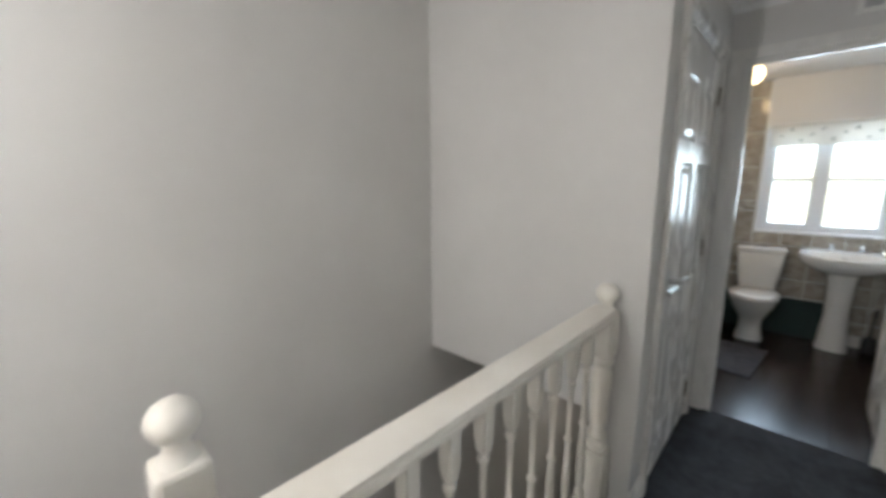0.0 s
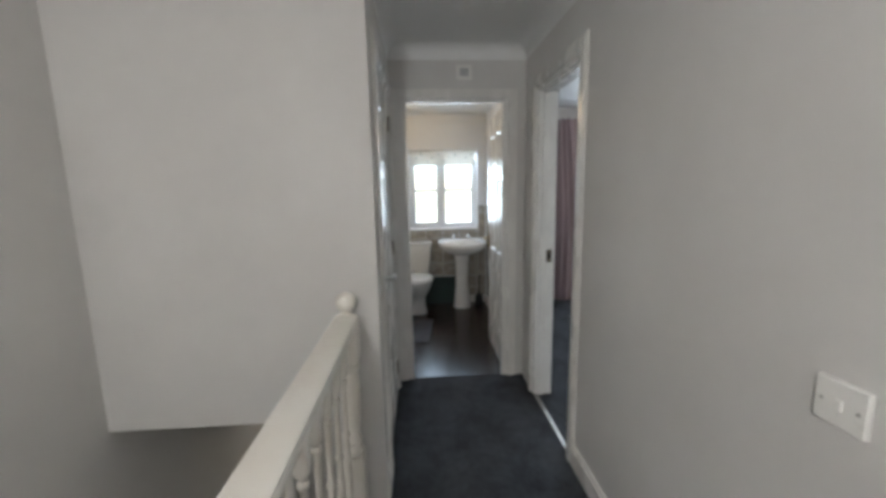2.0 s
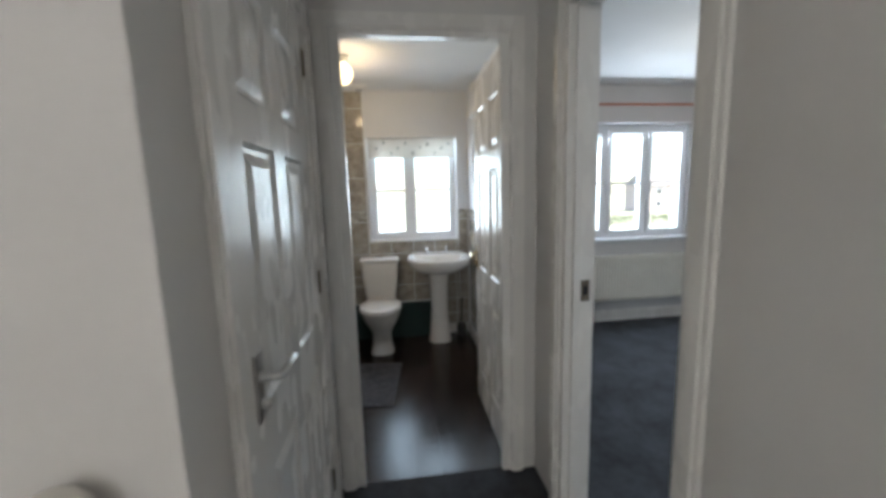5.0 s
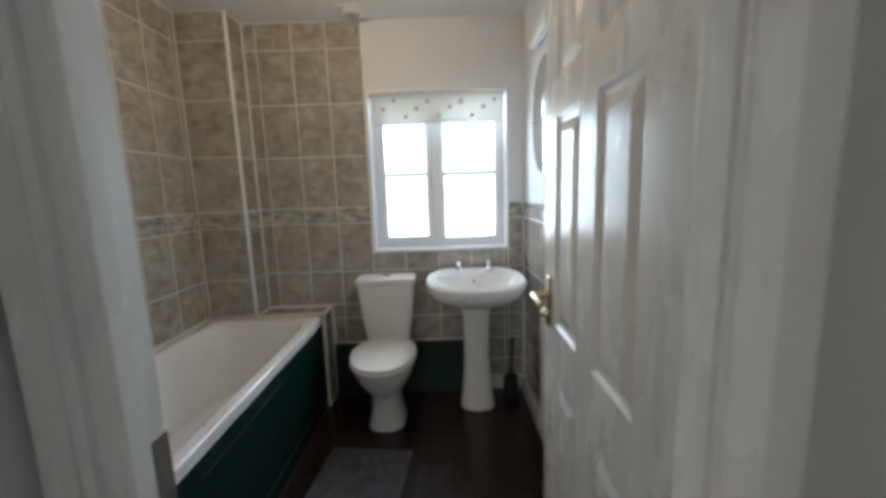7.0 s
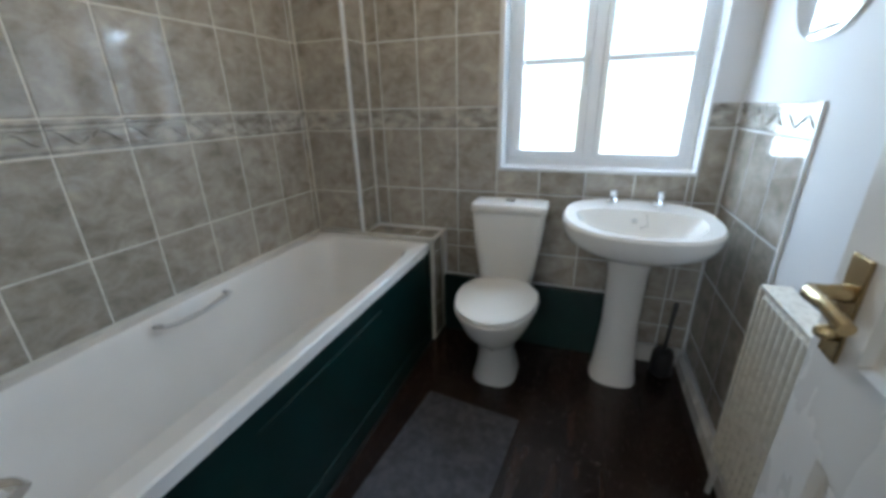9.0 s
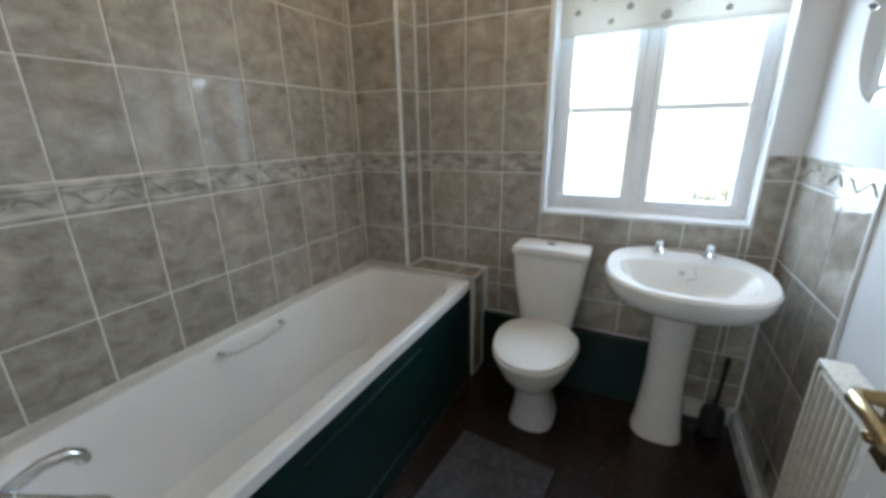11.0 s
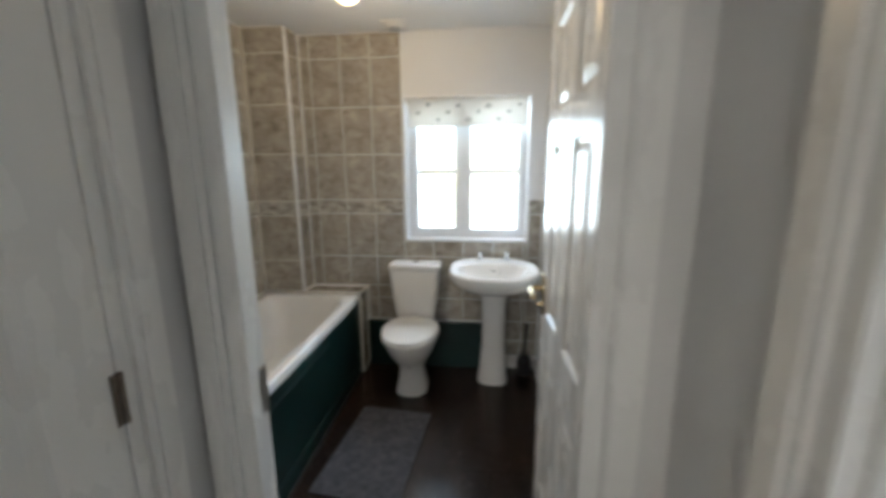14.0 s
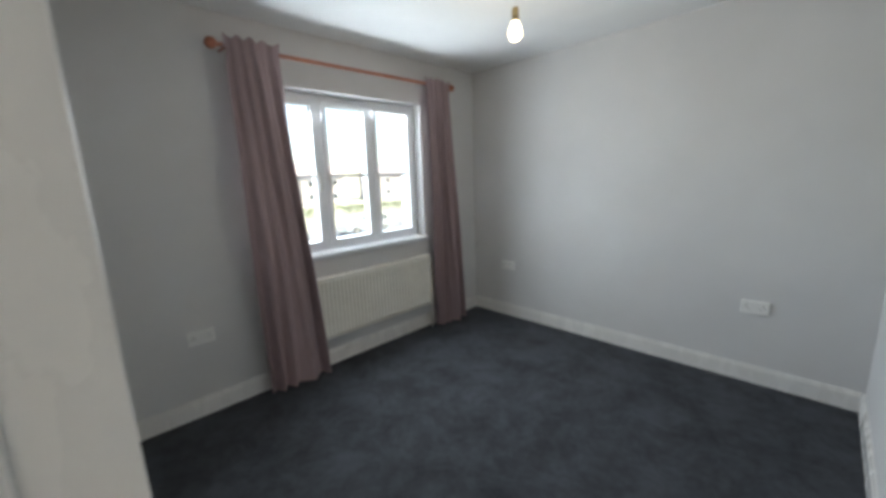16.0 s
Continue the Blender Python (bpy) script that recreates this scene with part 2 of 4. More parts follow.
# ---- the plan: x along the hall, y to its left side ----
HALL_R, HALL_L, END_X, OUT_X = -0.40, 0.55, 2.48, 4.44
BATH_X, BATH_L, BATH_R, BATH_C = 2.555, 1.467, -0.47, 2.31
BED_X, BED_N, BED_S, BED_C = 1.575, -0.515, -3.546, 2.38
WELL_X, WELL_Y, HALL_C, BULK = 1.33, 1.72, 2.38, 0.428

# floors
structure("floor_hall", pieces([(-2.1, 2.50, -0.54, 0.74, -0.25, 0), (-2.1, -0.26, 0.74, 1.9, -0.25, 0.0)]), carpet, "dark charcoal carpet on the landing", "floor")
structure("floor_bedroom", box(BED_X - 0.1, OUT_X + 0.1, BED_S - 0.1, -0.54, -0.25, 0), carpet, "dark charcoal carpet, scuffed, in the bedroom", "floor")
floor_bath = structure("floor_bathroom", box(2.50, OUT_X + 0.1, -0.54, BATH_L + 0.1, -0.25, -0.003), dark_hole, "dark brown vinyl floor in planks", "floor")
structure("floor_lower", box(-2.1, 3.8, -0.6, 1.9, -2.9, -2.75), carpet, "carpet at the foot of the stairs", "floor")

# walls
structure("wall_hall_right", pieces([(-2.1, 1.545, -0.500, HALL_R, 0, 2.5), (1.545, 2.205, -0.500, HALL_R, 2.05, 2.5), (2.205, END_X, -0.515, HALL_R, 0, 2.5)]), wall_paint, "plain warm white plastered wall", "wall")
structure("wall_hall_left", pieces([(WELL_X, 1.535, HALL_L, 0.70, 0, 2.5), (1.535, 2.345, HALL_L, 0.70, 2.05, 2.5), (2.345, END_X, HALL_L, 0.70, 0, 2.5)]), wall_paint, "plain warm white plastered wall with a doorway", "wall")
structure("wall_bath_door", pieces([(END_X, BATH_X, -0.515, -0.278, 0, 2.5), (END_X, BATH_X, -0.278, 0.475, 2.06, 2.5), (END_X, BATH_X, 0.475, BATH_L + 0.1, 0, 2.5)]), wall_paint, "white plastered wall at the hall's end with a doorway", "wall")
structure("wall_stairwell_side", box(-2.1, 3.8, WELL_Y, WELL_Y + 0.1, -2.9, 2.5), wall_paint, "tall plain warm white wall beside the stairs", "wall")
structure("wall_bulkhead", pieces([(WELL_X, WELL_X + 0.1, 0.70, WELL_Y, BULK, 2.5), (WELL_X + 0.1, 2.45, 0.70, WELL_Y, BULK, BULK + 0.08), (2.45, 3.8, 1.48, WELL_Y, -0.25, -0.15)]), wall_paint, "plain wall over the stairs ending in a square lower edge", "wall")
structure("wall_stairwell_hall_side", box(-0.26, 3.8, 0.64, 0.74, -2.9, -0.25), wall_paint, "plain wall below the banister", "wall")
structure("wall_stairwell_far", box(3.7, 3.8, 0.74, WELL_Y, -2.9, -0.25), wall_paint, "plain wall at the foot of the stairs", "wall")
structure("wall_landing_back", box(-2.2, -2.1, -0.6, 1.9, -0.25, 2.5), wall_paint, "plain wall behind the landing", "wall")
structure("wall_landing_low", box(-2.2, -2.1, -0.6, 1.9, -2.9, -0.25), wall_paint, "plain wall below the landing", "wall")
structure("wall_lower_side", box(-2.1, 3.8, -0.6, -0.5, -2.9, -0.25), wall_paint, "plain wall downstairs", "wall")
structure("wall_cupboard_back", box(END_X - 0.03, END_X - 0.005, 0.74, WELL_Y, -0.25, 2.5), wall_paint, "plain wall inside the cupboard", "wall")
wall_tiled_left = structure("wall_bath_left", box(BATH_X, OUT_X, BATH_L, BATH_L + 0.1, 0, 2.5), grout, "tiled wall beside the bath with pale grout", "wall")
structure("wall_bath_right", box(BATH_X, OUT_X, -0.515, BATH_R, 0, 2.5), bath_paint, "white painted wall above a tiled lower part", "wall")
WB = (-0.368, 0.479, 0.942, 1.911)
WR = (-2.835, -1.47, 0.835, 2.02)
structure("wall_outside_bath", pieces([(OUT_X, 4.74, -0.50, WB[0], -3, 2.6), (OUT_X, 4.74, WB[1], 1.5, -3, 2.6), (OUT_X, 4.74, WB[0], WB[1], -3, WB[2]), (OUT_X, 4.74, WB[0], WB[1], WB[3], 2.6)]), bath_paint, "white painted outside wall with a window", "wall")
structure("wall_outside_bedroom", pieces([(OUT_X, 4.74, -3.65, WR[0], -3, 2.6), (OUT_X, 4.74, WR[1], -0.50, -3, 2.6), (OUT_X, 4.74, WR[0], WR[1], -3, WR[2]), (OUT_X, 4.74, WR[0], WR[1], WR[3], 2.6)]), bed_paint, "warm grey painted outside wall with a window", "wall")
structure("wall_bedroom_far", box(BED_X - 0.1, OUT_X, BED_S - 0.1, BED_S, -0.25, 2.5), bed_paint, "plain pale wall of the bedroom", "wall")
structure("wall_bedroom_near", box(BED_X - 0.1, BED_X, BED_S, -0.515, -0.25, 2.5), bed_paint, "plain pale wall of the bedroom", "wall")
structure("wall_bedroom_party", pieces([(2.205, OUT_X, -0.521, -0.5005, 0, 2.5)]), bed_paint, "plain pale wall between bedroom and bathroom", "wall")

# ceilings, the hall's with a cove round it
structure("ceiling_bath", box(END_X, 4.74, -0.60, 1.5, BATH_C, 2.7), ceiling_paint, "white ceiling", "ceiling")
structure("ceiling_bedroom", box(BED_X - 0.1, 4.74, -3.65, -0.54, BED_C, 2.7), ceiling_paint, "white textured ceiling", "ceiling")
structure("ceiling_hall", box(-2.2, END_X, -0.54, 1.9, HALL_C, 2.7), ceiling_paint, "white ceiling of the landing", "ceiling")


def cove(name, a, b, inward):
    """A quarter-round plaster cove from a to b, hollow towards inward."""
    a, b, inward = Vector(a), Vector(b), Vector(inward)
    rings = []
    for end in (a, b):
        prof = [end + Vector((0, 0, 0))]
        for k in range(7):
            w = math.pi / 2 * k / 6
            prof.append(end + inward * 0.085 * (1 - math.sin(w)) + Vector((0, 0, -0.085 * (1 - math.cos(w)))))
        rings.append(prof)
    structure(name, loft(rings), ceiling_paint, "white plaster coving", "coving", True)


cove("trim_cove_end", (END_X, HALL_R, HALL_C), (END_X, HALL_L, HALL_C), (-1, 0, 0))
cove("trim_cove_right", (-2.1, HALL_R, HALL_C), (END_X, HALL_R, HALL_C), (0, 1, 0))
cove("trim_cove_left", (WELL_X, HALL_L, HALL_C), (END_X, HALL_L, HALL_C), (0, -1, 0))


# skirtings
def skirting(name, x0, x1, y0, y1, side, h=0.115):
    """A board along a wall with a rounded top edge; side: which way its face looks."""
    bm = bmesh.new()
    solid(bm, x0, x1, y0, y1, 0, h - 0.018)
    d = 0.006
    solid(bm, x0 + (d if side == "-x" else 0), x1 - (d if side == "+x" else 0), y0 + (d if side == "-y" else 0), y1 - (d if side == "+y" else 0), h - 0.018, h)
    structure(name, bm, gloss_white, "white painted skirting board", "skirting board")


skirting("baseboard_hall_right", -2.1, 1.482, HALL_R, HALL_R + 0.016, "+y")
skirting("baseboard_hall_left", WELL_X, 1.472, HALL_L - 0.016, HALL_L, "-y")
skirting("baseboard_bath_right", BATH_X, OUT_X - 0.03, BATH_R + 0.012, BATH_R + 0.028, "+y", 0.085)
skirting("baseboard_bath_back", OUT_X - 0.022, OUT_X - 0.006, BATH_R + 0.03, -0.135, "-x", 0.085)
skirting("baseboard_bed_out_a", OUT_X - 0.016, OUT_X, BED_S + 0.016, -0.521, "-x")
skirting("baseboard_bed_far", BED_X + 0.016, OUT_X, BED_S, BED_S + 0.016, "+y")
skirting("baseboard_bed_near", BED_X, BED_X + 0.016, BED_S, -0.56, "+x")
skirting("baseboard_bed_party", 2.30, OUT_X - 0.016, -0.537, -0.521, "-y")


# ---- doors ----
def architrave(parent, axis, face, out, a, b, top, w=0.062):
    """Moulded boards round an opening from a to b on a wall whose face lies at face; out: +1 or -1, the way they stand proud."""
    for lo, hi, z0, z1 in ((a - w, a, 0, top + w), (b, b + w, 0, top + w), (a, b, top, top + w)):
        bm = bmesh.new()
        for inset, d0, d1 in ((0, 0, 0.011), (0.014, 0.011, 0.018)):
            p, q = sorted((face + out * d0, face + out * d1))
            i0 = inset if z0 == 0 else 0
            zz0, zz1 = (z0, z1 - inset) if z0 == 0 else (z0 + inset * 0.5, z1 - inset)
            if axis == "x":
                solid(bm, lo + i0, hi - i0 * 0.4, p, q, zz0, zz1)
            else:
                solid(bm, p, q, lo + i0, hi - i0 * 0.4, zz0, zz1)
        part("architrave", bm, gloss_white, parent)


def lining(parent, axis, a, b, f0, f1, top, stop_at):
    t = 0.028
    for lo, hi, z0, z1 in ((a, a + t, 0, top), (b - t, b, 0, top), (a + t, b - t, top - t, top)):
        part("door_lining", box(lo, hi, f0, f1, z0, z1, 0.002) if axis == "x" else box(f0, f1, lo, hi, z0, z1, 0.002), gloss_white, parent)
    s = 0.012
    for lo, hi, z0, z1 in ((a + t, a + t + s, 0, top - t), (b - t - s, b - t, 0, top - t), (a + t + s, b - t - s, top - t - s, top - t)):
        part("door_stop", box(lo, hi, stop_at, stop_at + 0.032, z0, z1, 0.002) if axis == "x" else box(stop_at, stop_at + 0.032, lo, hi, z0, z1, 0.002), gloss_white, parent)


def panel_leaf(width, height, t=0.036):
    """A six-panel door leaf, hinge edge at x = 0, standing along x, faces at y = 0 and y = -t, with sunk moulded panels on both faces."""
    stile, mid, rails = 0.105, 0.10, (0.0, 0.20, 0.74, 0.90, 1.49, 1.585, 1.85, height)
    px = [(stile, (width - mid) / 2), ((width + mid) / 2, width - stile)]
    pz = [(rails[1], rails[2]), (rails[3], rails[4]), (rails[5], rails[6])]
    xs = sorted({0, width, *(v for p in px for v in p)})
    zs = sorted({0, height, *(v for p in pz for v in p)})
    bm = bmesh.new()
    for y, flip in ((0, 1), (-t, -1)):
        for x0, x1 in zip(xs, xs[1:]):
            for z0, z1 in zip(zs, zs[1:]):
                if (x0, x1) in px and (z0, z1) in pz:
                    loops = []
                    for inset, depth in ((0, 0), (0.010, 0.009), (0.022, 0.010), (0.045, 0.003), (0.050, 0.002)):
                        loops.append([bm.verts.new((x, y - flip * depth, z)) for x, z in ((x0 + inset, z0 + inset), (x1 - inset, z0 + inset), (x1 - inset, z1 - inset), (x0 + inset, z1 - inset))])
                    for a, b in zip(loops, loops[1:]):
                        for i in range(4):
                            bm.faces.new((a[i], a[(i + 1) % 4], b[(i + 1) % 4], b[i]))
                    bm.faces.new(loops[-1])
                else:
                    bm.faces.new([bm.verts.new((x, y, z)) for x, z in ((x0, z0), (x1, z0), (x1, z1), (x0, z1))])
    for a, b in (((0, 0), (0, height)), ((0, height), (width, height)), ((width, height), (width, 0)), ((width, 0), (0, 0))):
        bm.faces.new([bm.verts.new(p) for p in ((a[0], 0, a[1]), (b[0], 0, b[1]), (b[0], -t, b[1]), (a[0], -t, a[1]))])
    bmesh.ops.remove_doubles(bm, verts=bm.verts, dist=0.0005)
    bmesh.ops.recalc_face_normals(bm, faces=bm.faces)
    return bm


def lever(parent, x, z, side, y, metal, m, towards):
    """A lever handle on a tall backplate; side +1 or -1 along y; the lever points towards the hinge (-1) or away (+1)."""
    def put(bm):
        bmesh.ops.transform(bm, matrix=m, verts=bm.verts)
        return bm
    lo, hi = sorted((y, y + side * 0.006))
    handle = part("handle", put(box(x - 0.021, x + 0.021, lo, hi, z - 0.10, z + 0.055, 0.002)), metal, parent, "metal backplate with a lever handle")
    yy = y + side * 0.052
    part("lever", put(tube([(x, y + side * 0.004, z), (x, y + side * 0.03, z), (x, yy - side * 0.006, z), (x + towards * 0.012, yy, z), (x + towards * 0.06, yy + side * 0.002, z + 0.004), (x + towards * 0.105, yy, z - 0.004)], [0.014, 0.010, 0.010, 0.011, 0.009, 0.010], 10)), metal, handle, "", True)
    part("thumb_turn", put(tube([(x, y + side * 0.004, z - 0.062), (x, y + side * 0.016, z - 0.062), (x, y + side * 0.026, z - 0.062)], [0.012, 0.012, 0.007], 10)), metal, handle, "", True)


def hinge(parent, x, y, z, m):
    bm = bmesh.new()
    turned([(0.0055, z - 0.045), (0.0055, z + 0.045)], x, y, 8, bm)
    solid(bm, x, x + 0.014, y - 0.0025, y - 0.0005, z - 0.045, z + 0.045)
    bmesh.ops.transform(bm, matrix=m, verts=bm.verts)
    part("hinge", bm, hinge_metal, parent, "dull brown metal hinge")


# frame and closed door of the cupboard over the stairs
cup = thing("door_1", "closed white six-panel cupboard door in its frame", "door", kind="structure")
architrave(cup, "x", HALL_L, -1, 1.535, 2.345, 2.045)
lining(cup, "x", 1.535, 2.345, HALL_L, 0.70, 2.05, 0.642)
m = Matrix.Translation((2.314, HALL_L + 0.003, 0.006)) @ Matrix.Diagonal((-1, -1, 1, 1))
bm = panel_leaf(0.748, 2.008)
bmesh.ops.transform(bm, matrix=m, verts=bm.verts)
leaf = part("door_leaf", bm, gloss_white, cup)
lever(leaf, 0.690, 0.985, 1, 0, steel, m, -1)
for z in (0.18, 1.04, 1.85):
    hinge(leaf, -0.002, 0.006, z, m)

# frame and open door of the bathroom
bath_door = thing("door_2", "white six-panel bathroom door standing open, brass handle", "door", kind="structure")
architrave(bath_door, "y", END_X, -1, -0.278, 0.475, 2.045)
lining(bath_door, "y", -0.278, 0.475, END_X, BATH_X, 2.06, 2.4795)
m = Matrix.Translation((2.540, -0.266, 0.008)) @ Matrix.Rotation(radians(-1.0), 4, "Z")
bm = panel_leaf(0.690, 2.01)
bmesh.ops.transform(bm, matrix=m, verts=bm.verts)
leaf = part("door_leaf", bm, gloss_white, bath_door)
lever(leaf, 0.640, 0.980, 1, 0, brass, m, -1)
lever(leaf, 0.640, 0.980, -1, -0.036, brass, m, -1)
for z in (0.18, 1.04, 1.85):
    hinge(leaf, -0.004, 0.004, z, m)
part("strike_plate", box(2.520, 2.553, 0.4435, 0.4472, 0.875, 0.985, 0.001), steel, bath_door, "steel strike plate")

# bedroom doorway, its leaf off
bed_door = thing("door_3", "white painted doorway to the bedroom with moulded architraves", "door", kind="structure")
architrave(bed_door, "x", HALL_R, 1, 1.545, 2.205, 2.045)
lining(bed_door, "x", 1.545, 2.205, -0.523, HALL_R, 2.05, -0.462)
sp = part("strike_plate", box(2.1722, 2.1768, -0.5025, -0.464, 0.940, 1.025, 0.001), hinge_metal, bed_door, "dull metal strike plate")
part("latch_hole", box(2.1709, 2.1724, -0.494, -0.474, 0.965, 1.003), dark_hole, sp)
tagged(part("threshold_strip", box(1.573, 2.177, -0.424, -0.400, 0.0, 0.006, 0.002), steel), "thin metal carpet strip across the bedroom doorway", "carpet strip")


# ---- landing: banister, stairs, switch ----
RAIL_Y, RAIL_Z = 0.668, 0.945


def newel(name, x, y, ball, label, square=0.088):
    post = thing(name, label, "newel post", "newel posts")
    h = square / 2
    part("post_base", box(x - h, x + h, y - h, y + h, -0.25, 0.30, 0.004), rail_white, post)
    k = ball - 1.04
    prof = [(0.030, 0.30), (0.042, 0.315), (0.042, 0.33), (0.030, 0.345), (0.040, 0.37), (0.028, 0.40), (0.034, 0.50), (0.040, 0.64), (0.038, 0.70), (0.030, 0.735), (0.042, 0.75), (0.042, 0.765), (0.032, 0.78)]
    part("turned_shaft", turned([(r, z + (k if z > 0.4 else 0)) for r, z in prof], x, y, 20), rail_white, post, "", True)
    part("post_head", box(x - h, x + h, y - h, y + h, 0.78 + k, 0.965 + k, 0.012), rail_white, post)
    part("ball_cap", turned([(0.036, 0.963 + k), (0.030, 0.975 + k), (0.022, 0.985 + k), (0.022, 0.992 + k)] + [(0.043 * math.sin(w), ball - 0.001 - 0.041 * math.cos(w)) for w in (0.55, 0.9, 1.25, 1.6, 1.95, 2.3, 2.65, 2.95)] + [(0.002, ball + 0.040)], x, y, 20), rail_white, post, "rounded ball cap", True)
    return post


newel("newel_post", 1.275, RAIL_Y + 0.01, 0.985, "white turned newel post with ball cap against the wall")
newel("newel_post", -0.115, 0.90, 1.02, "white turned newel post with a ball cap at the stair head")
newel("newel_post", -0.47, RAIL_Y, 1.0, "white turned newel post at the end of the banister")
rail = thing("handrail", "white painted handrail of the banister", "handrail")
prof = [(-0.030, -0.048), (-0.030, -0.036), (-0.024, -0.030), (-0.034, -0.018), (-0.034, -0.006), (-0.026, 0.0), (0.026, 0.0), (0.034, -0.006), (0.034, -0.018), (0.024, -0.030), (0.030, -0.036), (0.030, -0.048)]
part("rail", loft([[(x, RAIL_Y + a * 1.32, RAIL_Z + b) for a, b in prof] for x in (-0.43, 1.232)]), rail_white, rail, "", True)
part("base_rail", box(-0.43, 1.232, RAIL_Y - 0.03, RAIL_Y + 0.03, 0.0, 0.035, 0.004), rail_white, rail)


def baluster(x):
    b = thing("baluster", "white turned stair baluster under the handrail", "baluster", "balusters of the banister")
    b.location = (x, RAIL_Y, 0)
    part("square_foot", box(-0.018, 0.018, -0.018, 0.018, 0.033, 0.20, 0.003), rail_white, b)
    prof = [(0.012, 0.198), (0.019, 0.215), (0.012, 0.23), (0.011, 0.245), (0.015, 0.26), (0.0165, 0.32), (0.014, 0.42), (0.010, 0.50), (0.0165, 0.508), (0.0165, 0.518), (0.010, 0.526), (0.0095, 0.62), (0.0105, 0.715), (0.016, 0.722), (0.016, 0.733), (0.010, 0.740), (0.012, 0.752)]
    part("turned_spindle", turned(prof, 0, 0, 14), rail_white, b, "", True)
    square = lambda h, c, z: [(h, h - c, z), (h - c, h, z), (c - h, h, z), (-h, h - c, z), (-h, c - h, z), (c - h, -h, z), (h - c, -h, z), (h, c - h, z)]
    part("square_head", loft([square(0.012, 0.006, 0.748), square(0.017, 0.007, 0.760), square(0.0195, 0.004, 0.795), square(0.0195, 0.003, 0.898)]), rail_white, b)
    return b


first = baluster(-0.288)
for k in range(1, 12):
    copy_thing(first, pose(-0.288 + 0.1255 * k, RAIL_Y, 0))

stairs = thing("staircase", "carpeted stairs going down beside the banister", "staircase", kind="structure")
for k in range(13):
    part("step", box(-0.26 + 0.235 * k, -0.02 + 0.235 * k, 0.742, 1.798, -2.75, -0.21 - 0.195 * k, 0.006), carpet, stairs)


def rocker_plate(name, place, rz, label, w, h, rockers, holes, screws=True):
    """A wall plate facing its local +y; small parts proud of it."""
    ob = thing(name, label, "switch" if "switch" in name else "socket")
    ob.matrix_world = Matrix.Translation(place) @ Matrix.Rotation(rz, 4, "Z")
    plate = part("plate", box(-w / 2, w / 2, -0.002, 0.011, -h / 2, h / 2, 0.003), white_plastic, ob)
    for x, z in rockers:
        part("rocker", box(x - 0.006, x + 0.006, 0.010, 0.0165, z - 0.011, z + 0.011, 0.002), white_plastic, plate)
    for x, z in holes:
        for dx, dz, a, b in ((0, 0.012, 0.003, 0.005), (-0.011, -0.006, 0.004, 0.002), (0.011, -0.006, 0.004, 0.002)):
            part("pin_hole", box(x + dx - a, x + dx + a, 0.0105, 0.0118, z + dz - b, z + dz + b), dark_hole, plate)
    if screws:
        for x in (-w * 0.35, w * 0.35):
            part("screw", tube([(x, 0.009, 0), (x, 0.0122, 0)], 0.0035, 8), steel, plate)
    return ob


rocker_plate("light_switch", (0.338, HALL_R + 0.002, 1.028), 0, "white plastic single light switch on the hall wall", 0.088, 0.088, [(0, 0)], [])
chime = thing("wall_vent", "small square white vent plate above the bathroom door", "vent")
part("plate", box(END_X - 0.012, END_X, -0.022, 0.085, 2.165, 2.262, 0.003), white_plastic, chime)
part("grille", box(END_X - 0.017, END_X - 0.011, 0.002, 0.061, 2.187, 2.240, 0.002), grey_plastic, chime)
hall_lamp = thing("pendant_lamp", "pendant lamp with a round white shade over the landing", "lamp")
part("bulb", turned([(0.002, 2.01), (0.02, 2.015), (0.032, 2.04), (0.030, 2.07), (0.016, 2.10), (0.014, 2.12)], -1.35, 0.85, 18), bulb_glow, hall_lamp, "glowing bulb", True).visible_shadow = False
part("flex", turned([(0.003, 2.12), (0.003, HALL_C - 0.02), (0.045, HALL_C - 0.018), (0.045, HALL_C)], -1.35, 0.85, 12), white_plastic, hall_lamp)
# invented bulb and fitting to carry the stairwell's fill light, never in view
low_fill_lamp = thing("ceiling_lamp", "unseen bulb added over the stair foot to brighten the stairwell", "lamp")
part("bulb", turned([(0.002, -0.54), (0.02, -0.535), (0.032, -0.51), (0.030, -0.48), (0.016, -0.45), (0.014, -0.43)], 2.95, 1.27, 18), bulb_glow, low_fill_lamp, "glowing bulb", True).visible_shadow = False
part("fitting", turned([(0.018, -0.44), (0.018, -0.36), (0.05, -0.30), (0.05, -0.25)], 2.95, 1.27, 14), white_plastic, low_fill_lamp, "", True)


